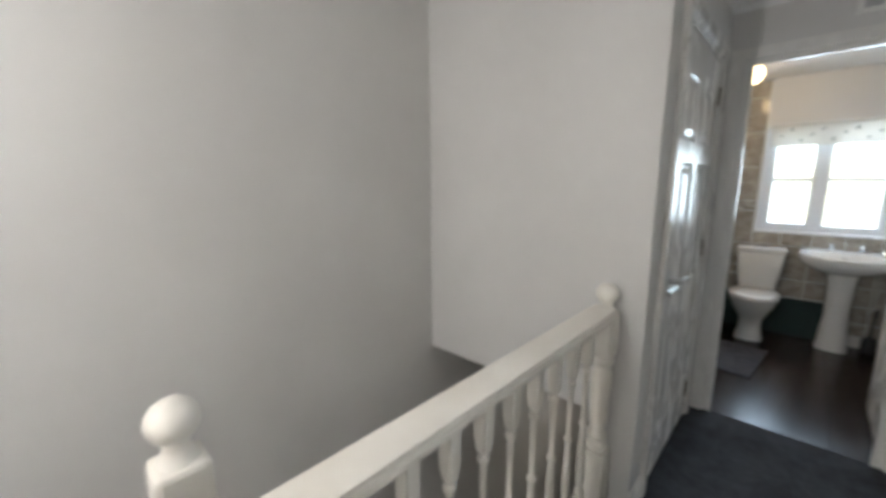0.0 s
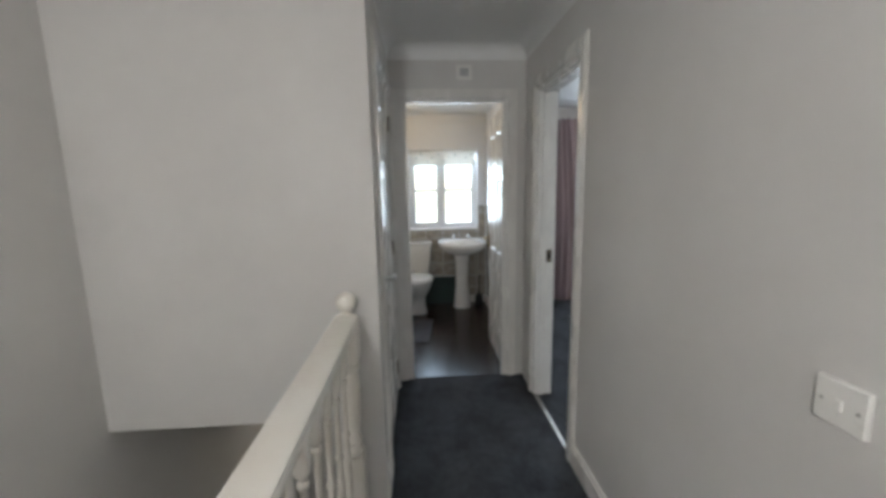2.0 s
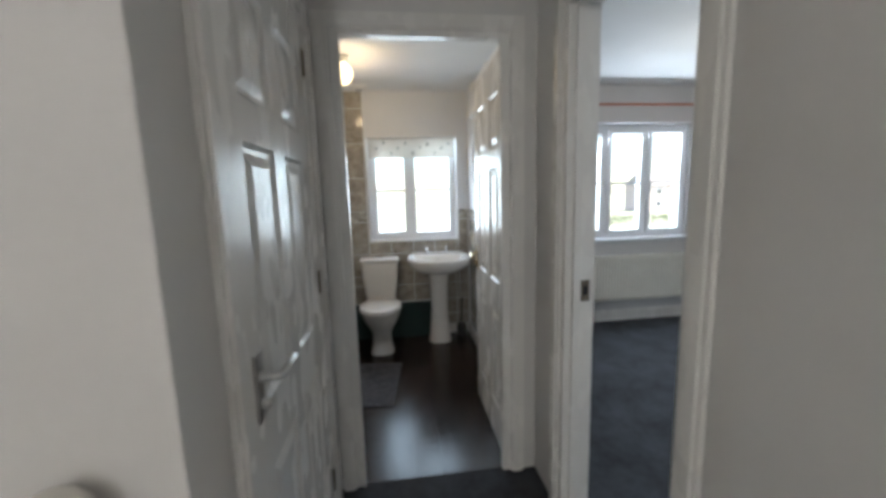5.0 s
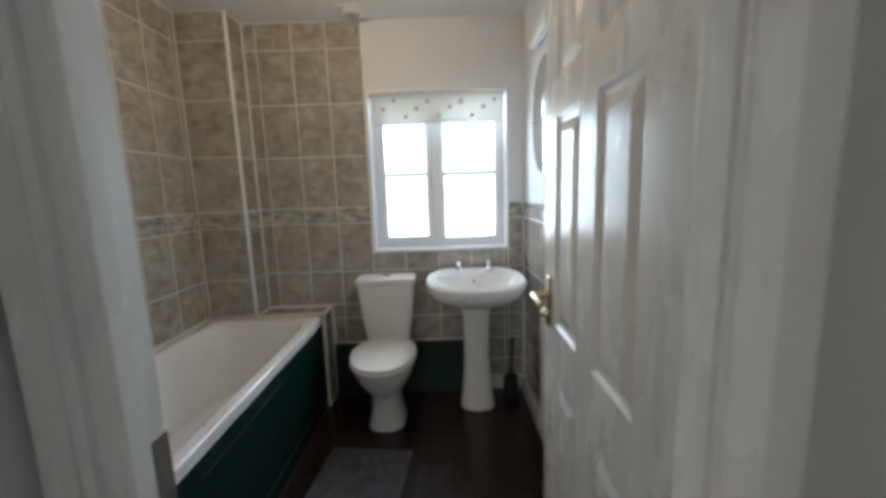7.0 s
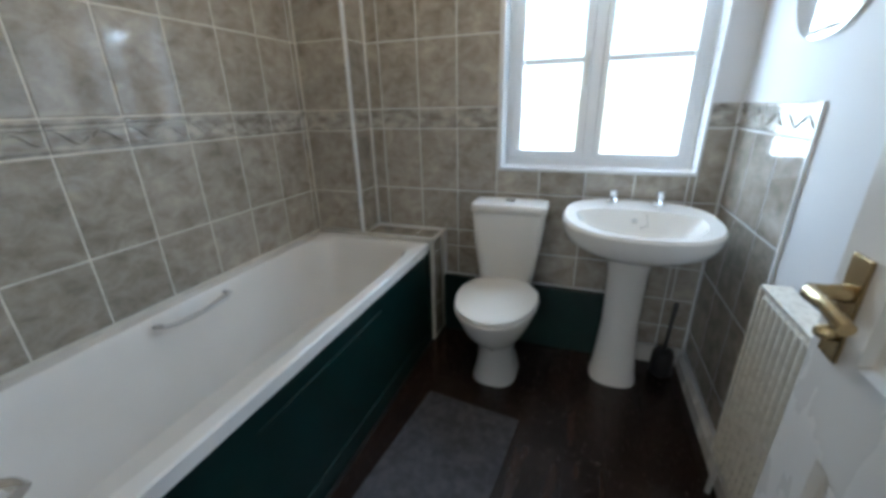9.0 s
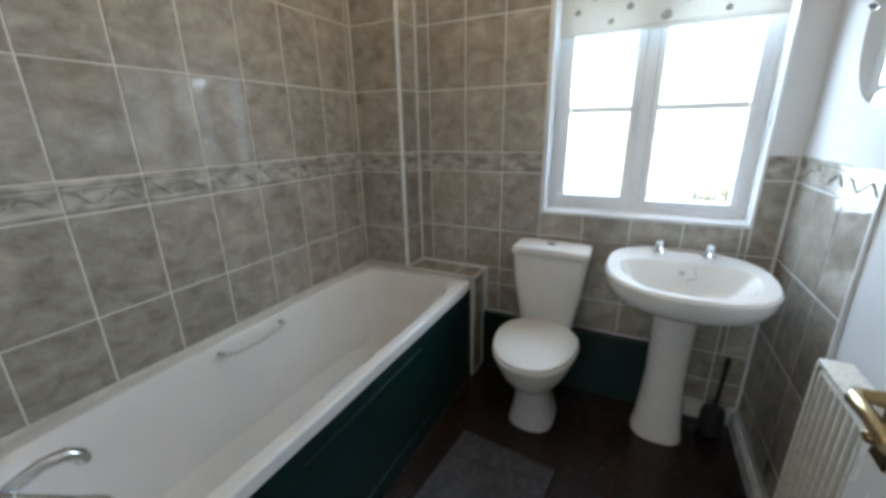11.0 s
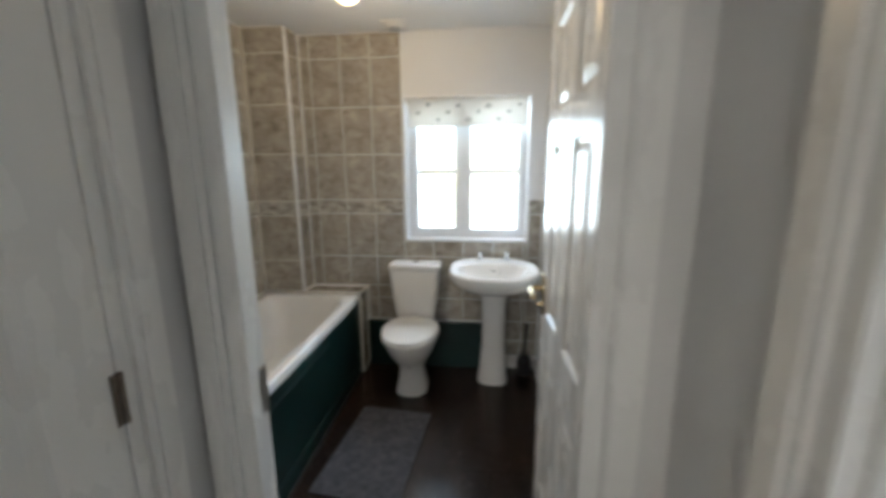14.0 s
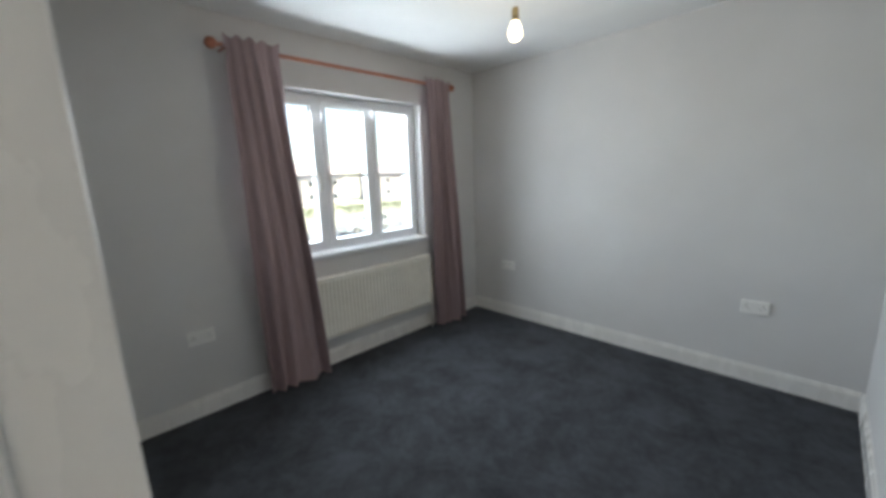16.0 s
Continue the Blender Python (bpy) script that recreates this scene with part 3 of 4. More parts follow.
# ---- windows ----
def window(name, label, y0, y1, z0, z1, x, lights, open_sashes, bar_z, board):
    """A plastic window in the opening y0..y1, z0..z1, frame at depth x; lights: edges between panes along y."""
    w = thing(name, label, "window", kind="structure")
    f = 0.045
    def bar(nm, a, b, c, d, proud=0.0, par=None):
        return part(nm, box(x - proud, x + 0.06, a, b, c, d, 0.005), upvc, par or w)
    bar("window_frame", y0, y1, z0, z0 + f)
    bar("window_frame", y0, y1, z1 - f, z1)
    bar("window_frame", y0, y0 + f, z0 + f, z1 - f)
    bar("window_frame", y1 - f, y1, z0 + f, z1 - f)
    edges = [y0 + f, *lights, y1 - f]
    for e in lights:
        bar("mullion", e - 0.024, e + 0.024, z0 + f, z1 - f)
    for i, (a, b) in enumerate(zip(edges, edges[1:])):
        a, b = a + (0.024 if i else 0), b - (0.024 if i < len(edges) - 2 else 0)
        c, d = z0 + f, z1 - f
        pane_parent = w
        if i in open_sashes:
            s = 0.038
            sash = part("sash", pieces([(x - 0.012, x + 0.045, a, b, c, c + s), (x - 0.012, x + 0.045, a, b, d - s, d), (x - 0.012, x + 0.045, a, a + s, c + s, d - s), (x - 0.012, x + 0.045, b - s, b, c + s, d - s)], 0.004), upvc, w)
            a, b, c, d = a + s, b - s, c + s, d - s
            pane_parent = sash
            hy = a - s / 2 if open_sashes[i] < 0 else b + s / 2
            hm = bmesh.new()
            solid(hm, x - 0.022, x - 0.011, hy - 0.012, hy + 0.012, bar_z - 0.035, bar_z + 0.03, 0.003)
            solid(hm, x - 0.036, x - 0.022, hy - 0.009, hy + 0.009, bar_z - 0.11, bar_z + 0.012, 0.004)
            part("window_handle", hm, white_plastic, sash)
        else:
            g = 0.026
            part("glazing_bead", pieces([(x - 0.004, x + 0.040, a, b, c, c + g), (x - 0.004, x + 0.040, a, b, d - g, d), (x - 0.004, x + 0.040, a, a + g, c + g, d - g), (x - 0.004, x + 0.040, b - g, b, c + g, d - g)], 0.003), upvc, w)
            a, b, c, d = a + g, b - g, c + g, d - g
        part("glazing_bar", box(x + 0.012, x + 0.034, a, b, bar_z - 0.013, bar_z + 0.013), upvc, pane_parent)
        p = part("pane", box(x + 0.020, x + 0.026, a - 0.005, b + 0.005, c - 0.005, d + 0.005), glass, pane_parent)
        p.visible_shadow = False
    if board:
        bm = box(OUT_X - 0.03, x + 0.01, y0 - 0.03, y1 + 0.03, z0 - 0.034, z0 - 0.001, 0.006)
        part("window_sill", bm, sill_paint, w, "painted window board")
    return w


window("window_1", "white plastic two-light bathroom window with glazing bars", WB[0], WB[1], WB[2], WB[3], 4.545, (0.076,), {1: -1}, 1.42, False)
bm = pieces([(OUT_X - 0.008, 4.545, WB[0], WB[1], WB[2], WB[2] + 0.010), (OUT_X - 0.008, 4.545, WB[0], WB[0] + 0.010, WB[2] + 0.01, WB[3]), (OUT_X - 0.008, 4.545, WB[1] - 0.010, WB[1], WB[2] + 0.01, WB[3]), (OUT_X - 0.008, 4.545, WB[0], WB[1], WB[3] - 0.010, WB[3])])
structure("trim_bath_reveal", bm, upvc, "white trim lining the bathroom window's reveal", "trim")
window("window_2", "white plastic three-light bedroom window with glazing bars", WR[0], WR[1], WR[2] + 0.035, WR[3] - 0.005, 4.535, (-2.370, -1.925), {0: 1, 1: 1, 2: -1}, 1.435, True)
part("trickle_vent", box(4.522, 4.536, -2.55, -1.75, 1.985, 2.003, 0.003), upvc, bpy.data.objects["window_2"])

# ---- bathroom: tiling ----
TW, TH, BORDER_TOP, BORDER_H = 0.208, 0.309, 1.230, 0.098
tile_meshes = {}


def border_relief(verts, faces, w2, h2, d):
    """Rounded ribs along both long edges and a scroll between them, standing proud of a border tile."""
    for v0, half in ((h2 - 0.010, 0.007), (h2 - 0.026, 0.004), (0.012 - h2, 0.008)):
        i = len(verts)
        for u in (-w2, w2):
            verts += [(u, v0 - half, d - 0.001), (u, v0 - half * 0.4, d + 0.0045), (u, v0 + half * 0.4, d + 0.0045), (u, v0 + half, d - 0.001)]
        faces += [(i + k, i + 4 + k, i + 5 + k, i + 1 + k) for k in range(3)]
    if w2 < 0.06:
        return
    for sign in (-1, 1):
        last = None
        for k in range(9):
            f = k / 8
            u, v = sign * (0.006 + 0.078 * f), sign * 0.017 * math.sin(1.5 * math.pi * f) - 0.004
            t = 0.0015 + 0.0055 * math.sin(math.pi * min(1, f * 1.1 + 0.05)) ** 0.7
            i = len(verts)
            verts += [(u, v - t, d - 0.001), (u + 0.003, v, d + 0.005), (u, v + t, d - 0.001)]
            if last is not None:
                faces += [(last, i, i + 1, last + 1), (last + 1, i + 1, i + 2, last + 2)] if sign > 0 else [(i, last, last + 1, i + 1), (i + 1, last + 1, last + 2, i + 2)]
            last = i


def tile_mesh(w, h, mat, d=0.006):
    key = (round(w, 3), round(h, 3), mat.name)
    if key not in tile_meshes:
        mesh = bpy.data.meshes.new("tile")
        g, c = (0.0005, 0.0008) if mat is floor_vinyl else (0.0026, 0.003)
        w2, h2 = w / 2 - g, h / 2 - g
        ring = lambda i, z: [(-w2 + i, -h2 + i, z), (w2 - i, -h2 + i, z), (w2 - i, h2 - i, z), (-w2 + i, h2 - i, z)]
        verts = ring(0, 0) + ring(0, d - 0.0015) + ring(c, d)
        faces = [(a + i, a + (i + 1) % 4, a + 4 + (i + 1) % 4, a + 4 + i) for a in (0, 4) for i in range(4)] + [(8, 9, 10, 11)]
        if mat is tile_border:
            border_relief(verts, faces, w2, h2, d)
        mesh.from_pydata(verts, [], faces)
        mesh.materials.append(mat)
        tile_meshes[key] = mesh
    return tile_meshes[key]


def tile_face(parent, origin, u, v, us, vs, mats, name="tile", lift=-0.0042):
    """Tiles on a face: origin plus a * u + b * v; us and vs are the edges of the grid."""
    u, v = Vector(u), Vector(v)
    n = u.cross(v)
    for a0, a1 in zip(us, us[1:]):
        for k, (b0, b1) in enumerate(zip(vs, vs[1:])):
            if a1 - a0 < 0.012 or b1 - b0 < 0.012:
                continue
            border = mats is not None and abs((b1 - b0) - BORDER_H) < 0.004
            ob = new("border_tile" if border else name, tile_mesh(a1 - a0, b1 - b0, tile_border if border else tile_stone if mats else floor_vinyl))
            c = Vector(origin) + u * (a0 + a1) / 2 + v * (b0 + b1) / 2 + n * lift
            ob.matrix_world = Matrix.Translation(c) @ Matrix((u, v, n)).transposed().to_4x4()
            ob.parent = parent


def rows_up(lo, hi):
    zs = [BORDER_TOP - BORDER_H - TH * k for k in range(6)][::-1] + [BORDER_TOP + TH * k for k in range(6)]
    return [lo] + [z for z in zs if lo + 0.01 < z < hi - 0.01] + [hi]


def cols(lo, hi, mark):
    k0 = math.ceil((lo - mark) / TW)
    return [lo] + [mark + TW * k for k in range(k0, k0 + 40) if lo + 0.012 < mark + TW * k < hi - 0.012] + [hi]


# boxed pipe column in the corner and the ledge at the bath's end
COL_X, COL_Y, RIM, LEDGE_Y = 4.267, 1.184, 0.595, 0.778
column = structure("wall_pipe_column", box(COL_X, OUT_X, COL_Y, BATH_L, RIM + 0.01, BATH_C), grout, "tiled boxing for pipes in the corner with white edge trim", "boxing")
ledge = structure("wall_bath_ledge", box(COL_X, OUT_X, LEDGE_Y, BATH_L, 0, RIM), grout, "tiled ledge at the end of the bath", "boxing")
structure("trim_column_edge", box(COL_X - 0.010, COL_X + 0.004, COL_Y - 0.010, COL_Y + 0.004, RIM + 0.012, BATH_C), upvc, "white corner bead on the tiled boxing", "trim")
structure("trim_ledge_edge", pieces([(COL_X - 0.004, COL_X + 0.004, LEDGE_Y - 0.006, LEDGE_Y + 0.010, 0.33, RIM + 0.008), (COL_X - 0.010, COL_X + 0.004, LEDGE_Y + 0.004, COL_Y - 0.012, RIM - 0.004, RIM + 0.010), (COL_X + 0.004, OUT_X, LEDGE_Y - 0.010, LEDGE_Y + 0.004, RIM - 0.004, RIM + 0.008)]), grout, "pale bead along the edges of the tiled ledge", "trim")

# ---- bathroom: fittings ----
BATH_OUT = 0.785
tub = thing("bathtub", "white acrylic bathtub with a dark green side panel", "bathtub")
cx, cy, hx, hy = (BATH_X + 0.012 + COL_X - 0.012) / 2, (BATH_L - 0.008 + BATH_OUT) / 2, (COL_X - BATH_X - 0.03) / 2, (BATH_L - 0.008 - BATH_OUT) / 2
R0 = RIM - 0.005
rings = [superring(cx, cy, R0 - 0.045, hx, hy, 40, 64), superring(cx, cy, R0 - 0.006, hx, hy, 40, 64), superring(cx, cy, R0, hx - 0.006, hy - 0.006, 30, 64)]
for rx, ry, z, p, s in ((hx - 0.050, hy - 0.045, R0 - 0.002, 7, 0), (hx - 0.064, hy - 0.058, R0 - 0.022, 6, 0), (hx - 0.10, hy - 0.078, R0 - 0.12, 5.5, 0.0), (hx - 0.16, hy - 0.11, R0 - 0.26, 5, 0.0), (hx - 0.21, hy - 0.13, R0 - 0.36, 4.5, 0.0), (hx - 0.28, hy - 0.18, R0 - 0.395, 4, 0.0), (0.002, 0.002, R0 - 0.405, 2, 0.0)):
    rings.append(superring(cx + s, cy, z, rx, ry, p, 64))
part("tub", loft(rings, False), acrylic, tub, "glossy off-white acrylic tub", True)
panel = part("side_panel", box(BATH_X + 0.02, COL_X - 0.002, BATH_OUT + 0.012, BATH_OUT + 0.030, 0.004, R0 - 0.044, 0.003), green_paint, tub, "dark green painted panel")
for z0, z1, a, b in ((R0 - 0.128, R0 - 0.118, 3.085, 3.735), (0.085, 0.095, 2.62, 4.25)):
    part("panel_moulding", box(a, b, BATH_OUT + 0.006, BATH_OUT + 0.013, z0, z1, 0.002), green_paint, panel)
part("end_post", box(COL_X - 0.05, COL_X - 0.012, BATH_OUT + 0.004, BATH_OUT + 0.012, 0.02, R0 - 0.05, 0.002), green_paint, panel)
for yy, sgn, gz in ((cy + hy - 0.088, -1, R0 - 0.022), (cy - hy + 0.092, 1, R0 - 0.055)):
    part("grip", tube([(3.265, yy + sgn * -0.026, gz - 0.010), (3.272, yy + sgn * 0.014, gz - 0.004), (3.30, yy + sgn * 0.024, gz - 0.010), (3.40, yy + sgn * 0.028, gz - 0.016), (3.51, yy + sgn * 0.024, gz - 0.010), (3.538, yy + sgn * 0.014, gz - 0.004), (3.545, yy + sgn * -0.026, gz - 0.010)], [0.008, 0.009, 0.0075, 0.007, 0.0075, 0.009, 0.008], 10), grip_plastic, tub, "pale grey moulded grab handle", True)
part("overflow", tube([(BATH_X + 0.115, cy, R0 - 0.11), (BATH_X + 0.128, cy, R0 - 0.115)], [0.032, 0.028], 18), chrome, tub, "chrome overflow", True)
mixer = thing("bath_mixer", "chrome bath mixer tap with shower hose on the bath's end", "tap")
mx = BATH_X + 0.075
for yy in (cy - 0.09, cy + 0.09):
    pillar = part("pillar", turned([(0.026, R0), (0.026, R0 + 0.008), (0.015, R0 + 0.014), (0.015, R0 + 0.045), (0.021, R0 + 0.052), (0.021, R0 + 0.078), (0.012, R0 + 0.084), (0.010, R0 + 0.10)], mx, yy, 16), chrome, mixer, "", True)
    part("tap_head", turned([(0.010, R0 + 0.098), (0.024, R0 + 0.102), (0.026, R0 + 0.112), (0.024, R0 + 0.130), (0.012, R0 + 0.136)], mx, yy, 8), chrome, pillar)
part("bridge", tube([(mx, cy - 0.09, R0 + 0.062), (mx, cy - 0.03, R0 + 0.066), (mx, cy + 0.03, R0 + 0.066), (mx, cy + 0.09, R0 + 0.062)], [0.017, 0.022, 0.022, 0.017], 14), chrome, mixer, "", True)
part("spout", tube([(mx, cy, R0 + 0.066), (mx + 0.04, cy, R0 + 0.085), (mx + 0.085, cy, R0 + 0.096), (mx + 0.12, cy, R0 + 0.090), (mx + 0.142, cy, R0 + 0.068), (mx + 0.145, cy, R0 + 0.052)], [0.017, 0.016, 0.015, 0.015, 0.0155, 0.016], 14), chrome, mixer, "", True)
part("diverter", turned([(0.012, R0 + 0.080), (0.012, R0 + 0.115), (0.018, R0 + 0.120), (0.018, R0 + 0.135), (0.008, R0 + 0.14)], mx, cy, 14), chrome, mixer, "", True)
part("hose", tube([(mx, cy - 0.02, R0 + 0.05), (mx + 0.035, cy - 0.03, R0 + 0.030), (mx + 0.075, cy - 0.06, R0 + 0.020), (mx + 0.10, cy - 0.12, R0 + 0.016), (mx + 0.08, cy - 0.19, R0 + 0.014), (mx + 0.02, cy - 0.22, R0 + 0.012)], 0.008, 10), chrome, mixer, "ribbed chrome shower hose", True)
part("hand_shower", tube([(mx + 0.01, cy - 0.005, R0 + 0.088), (mx + 0.045, cy - 0.055, R0 + 0.070), (mx + 0.085, cy - 0.12, R0 + 0.055), (mx + 0.10, cy - 0.16, R0 + 0.045), (mx + 0.103, cy - 0.175, R0 + 0.035)], [0.010, 0.011, 0.013, 0.026, 0.028], 12), chrome, mixer, "", True)

# toilet
TY_ = 0.398
wc = thing("toilet", "white ceramic close-coupled toilet with lid closed", "toilet")
part("bowl", loft([superring(4.105 + dx, TY_, z, fx, ry, p, 36, bx) for z, dx, fx, bx, ry, p in ((0.0, 0.0, 0.12, 0.20, 0.105, 2.6), (0.02, 0.0, 0.115, 0.20, 0.10, 2.6), (0.10, 0.0, 0.09, 0.19, 0.085, 2.4), (0.18, 0.0, 0.10, 0.19, 0.085, 2.3), (0.24, 0.0, 0.165, 0.20, 0.115, 2.2), (0.30, 0.0, 0.225, 0.21, 0.150, 2.1), (0.36, 0.0, 0.260, 0.22, 0.172, 2.1), (0.395, 0.0, 0.270, 0.22, 0.178, 2.1))]), ceramic, wc, "", True)
part("seat", loft([superring(4.105, TY_, z, a, b, 2.15, 40, 0.16) for z, a, b in ((0.396, 0.272, 0.180), (0.400, 0.280, 0.186), (0.412, 0.280, 0.186), (0.416, 0.274, 0.182))]), ceramic, wc, "white plastic seat", True)
part("lid", loft([superring(4.105, TY_, z, a, b, 2.15, 40, 0.16) for z, a, b in ((0.418, 0.272, 0.180), (0.421, 0.277, 0.184), (0.432, 0.275, 0.182), (0.439, 0.262, 0.172), (0.441, 0.20, 0.13))]), ceramic, wc, "closed white lid", True)
part("cistern", loft([superring(4.333, TY_, z, a, b, 7, 40) for z, a, b in ((0.405, 0.070, 0.125), (0.42, 0.076, 0.132), (0.60, 0.086, 0.158), (0.762, 0.092, 0.172), (0.768, 0.088, 0.168))]), ceramic, wc, "", True)
part("cistern_lid", loft([superring(4.333, TY_, z, a, b, 7, 40) for z, a, b in ((0.766, 0.094, 0.176), (0.771, 0.098, 0.180), (0.795, 0.098, 0.180), (0.806, 0.090, 0.172), (0.807, 0.06, 0.13))]), ceramic, wc, "", True)
part("flush_button", turned([(0.024, 0.805), (0.024, 0.811), (0.019, 0.814)], 4.333, TY_, 16), chrome, wc, "chrome flush button", True)

# basin
BY = -0.130
sink = thing("washbasin", "white ceramic pedestal washbasin with two chrome taps", "washbasin")
outer = []
for z, fx, ry, p in ((0.68, 0.13, 0.13, 2.2), (0.705, 0.21, 0.20, 2.2), (0.752, 0.285, 0.262, 2.4), (0.79, 0.300, 0.275, 2.5), (0.818, 0.302, 0.277, 2.5), (0.828, 0.294, 0.270, 2.5)):
    outer.append(superring(4.15, BY, z, fx * 1.05, ry, p, 48, 0.27))
for z, fx, bx, ry, p in ((0.824, 0.270, 0.090, 0.225, 2.3), (0.805, 0.255, 0.080, 0.212, 2.3), (0.745, 0.205, 0.060, 0.170, 2.2), (0.705, 0.12, 0.035, 0.10, 2.1), (0.700, 0.02, 0.02, 0.02, 2.0)):
    outer.append(superring(4.15, BY, z, fx, ry, p, 48, bx))
part("basin", loft(outer), ceramic, sink, "", True)
part("pedestal", loft([superring(4.265, BY - 0.01, z, a, b, 2.6, 32) for z, a, b in ((0.0, 0.105, 0.105), (0.02, 0.104, 0.104), (0.06, 0.094, 0.096), (0.30, 0.078, 0.078), (0.55, 0.080, 0.082), (0.70, 0.095, 0.105))]), ceramic, sink, "", True)
for dy in (-0.095, 0.085):
    tap = part("tap", turned([(0.022, 0.828), (0.022, 0.836), (0.013, 0.842), (0.013, 0.858), (0.017, 0.861), (0.018, 0.882), (0.011, 0.888)], 4.32, BY + dy, 14), chrome, sink, "chrome pillar tap", True)
    part("spout", tube([(4.32, BY + dy, 0.850), (4.28, BY + dy * 0.95, 0.856), (4.245, BY + dy * 0.92, 0.847)], [0.011, 0.010, 0.009], 10), chrome, tap, "", True)
part("overflow", tube([(4.225, BY, 0.785), (4.218, BY, 0.783)], [0.011, 0.011], 12), steel, sink)
part("plug_chain", tube([(4.25, BY - 0.04, 0.826), (4.215, BY - 0.045, 0.795), (4.20, BY - 0.05, 0.775), (4.205, BY - 0.02, 0.76)], 0.0025, 6), steel, sink)

boxing = structure("boxing_behind_toilet", box(OUT_X - 0.045, OUT_X - 0.009, -0.133, LEDGE_Y - 0.012, 0.0, 0.345, 0.003), green_paint, "dark green painted boxing behind the toilet", "boxing")

brush = thing("toilet_brush", "black toilet brush in its holder beside the basin", "toilet brush")
part("holder", turned([(0.045, 0.0), (0.050, 0.005), (0.048, 0.10), (0.040, 0.125), (0.030, 0.13)], 4.345, -0.362, 18), black_plastic, brush, "", True)
part("stick", tube([(4.345, -0.362, 0.12), (4.355, -0.370, 0.25), (4.365, -0.378, 0.365), (4.366, -0.379, 0.375)], [0.009, 0.008, 0.011, 0.006], 10), black_plastic, brush, "", True)

rug = thing("bath_mat", "grey tufted bath mat on the brown floor", "bath mat")
bm = bmesh.new()
RUG = Matrix.Translation((3.51, 0.475, 0)) @ Matrix.Rotation(radians(-6), 4, "Z")
grid_n = 36
top = [[bm.verts.new(RUG @ Vector(((i / grid_n - 0.5) * 0.66, (j / grid_n - 0.5) * 0.42, 0.002 + (0.013 + 0.0025 * noise.noise((i * 0.9, j * 0.9, 3))) * min(1, 6 * min(i, j, grid_n - i, grid_n - j) / grid_n + 0.35)))) for j in range(grid_n + 1)] for i in range(grid_n + 1)]
for i in range(grid_n):
    for j in range(grid_n):
        bm.faces.new((top[i][j], top[i + 1][j], top[i + 1][j + 1], top[i][j + 1]))
part("tufted_top", bm, rug_pile, rug, "", True)
part("backing", box(-0.325, 0.325, -0.205, 0.205, 0.0, 0.004), rug_pile, rug).matrix_world = RUG


def radiator(name, label, length, z0, z1, flutes):
    """A panel radiator along its local x, face towards local -y, wall at y = 0.085."""
    r = thing(name, label, "radiator")
    h = z1 - z0
    bm = bmesh.new()
    n = flutes * 6
    for yb, sg in ((0.0, 1), (0.045, -1)):
        prev = None
        for i in range(n + 1):
            x = -length / 2 + 0.015 + (length - 0.03) * i / n
            ph = (i % 6)
            d = 0.0 if ph in (0, 1, 2) else 0.008 if ph == 4 else 0.005
            col = [bm.verts.new((x, yb + (0.010 if k in (0, 5) else d) * sg, z0 + z)) for k, z in enumerate((0.0, 0.03, 0.045, h - 0.045, h - 0.03, h - 0.006))]
            col[1].co.y = col[4].co.y = yb
            if prev:
                for a in range(5):
                    bm.faces.new((prev[a], col[a], col[a + 1], prev[a + 1]))
            prev = col
    bmesh.ops.recalc_face_normals(bm, faces=bm.faces)
    part("panel", bm, rad_white, r, "", True)
    part("top_grille", box(-length / 2, length / 2, -0.004, 0.062, z1 - 0.012, z1, 0.003), rad_white, r)
    for s in (-1, 1):
        part("side_cover", box(s * length / 2 - 0.008, s * length / 2 + 0.008, -0.003, 0.060, z0 + 0.02, z1 - 0.012, 0.003), rad_white, r)
        part("bracket", box(s * length * 0.35 - 0.012, s * length * 0.35 + 0.012, 0.046, 0.088, z0 + 0.05, z1 - 0.08), rad_white, r)
        part("valve", turned([(0.008, 0.0), (0.008, z0 + 0.02), (0.016, z0 + 0.022), (0.016, z0 + 0.06), (0.008, z0 + 0.065)], s * (length / 2 + 0.022), 0.03, 12), white_plastic, r, "", True)
    return r


bath_rad = radiator("radiator", "white ribbed panel radiator on the tiled bathroom wall", 0.55, 0.18, 0.785, 17)
bath_rad.matrix_world = Matrix.Translation((3.415, BATH_R + 0.082, 0)) @ Matrix.Rotation(math.pi, 4, "Z")

look_glass = thing("wall_mirror", "frameless bathroom mirror with rounded ends and chrome clips", "mirror")
mring = lambda d, i: [(x, y, z) for x, y, z in ((3.955 + (0.225 - i) * math.copysign(abs(math.cos(w)) ** 0.8, math.cos(w)), BATH_R + d, 1.655 + (0.27 - i) * math.copysign(abs(math.sin(w)) ** 0.8, math.sin(w))) for w in (2 * math.pi * k / 56 for k in range(56)))]
part("glass", loft([mring(0.004, 0), mring(0.009, 0), mring(0.010, 0.004)]), mirror_glass, look_glass, "", True)
for xx, zz in ((4.178, 1.655), (3.732, 1.655)):
    part("clip", tube([(xx, BATH_R, zz), (xx, BATH_R + 0.012, zz), (xx, BATH_R + 0.016, zz)], [0.009, 0.010, 0.005], 10), chrome, look_glass, "", True)
shaver = thing("shaver_light", "slim white shaver light above the mirror", "wall light")
part("body", box(3.77, 4.14, BATH_R, BATH_R + 0.055, 2.015, 2.065, 0.008), white_plastic, shaver)
part("diffuser", box(3.80, 4.11, BATH_R + 0.01, BATH_R + 0.05, 2.004, 2.016, 0.004), white_plastic, shaver)

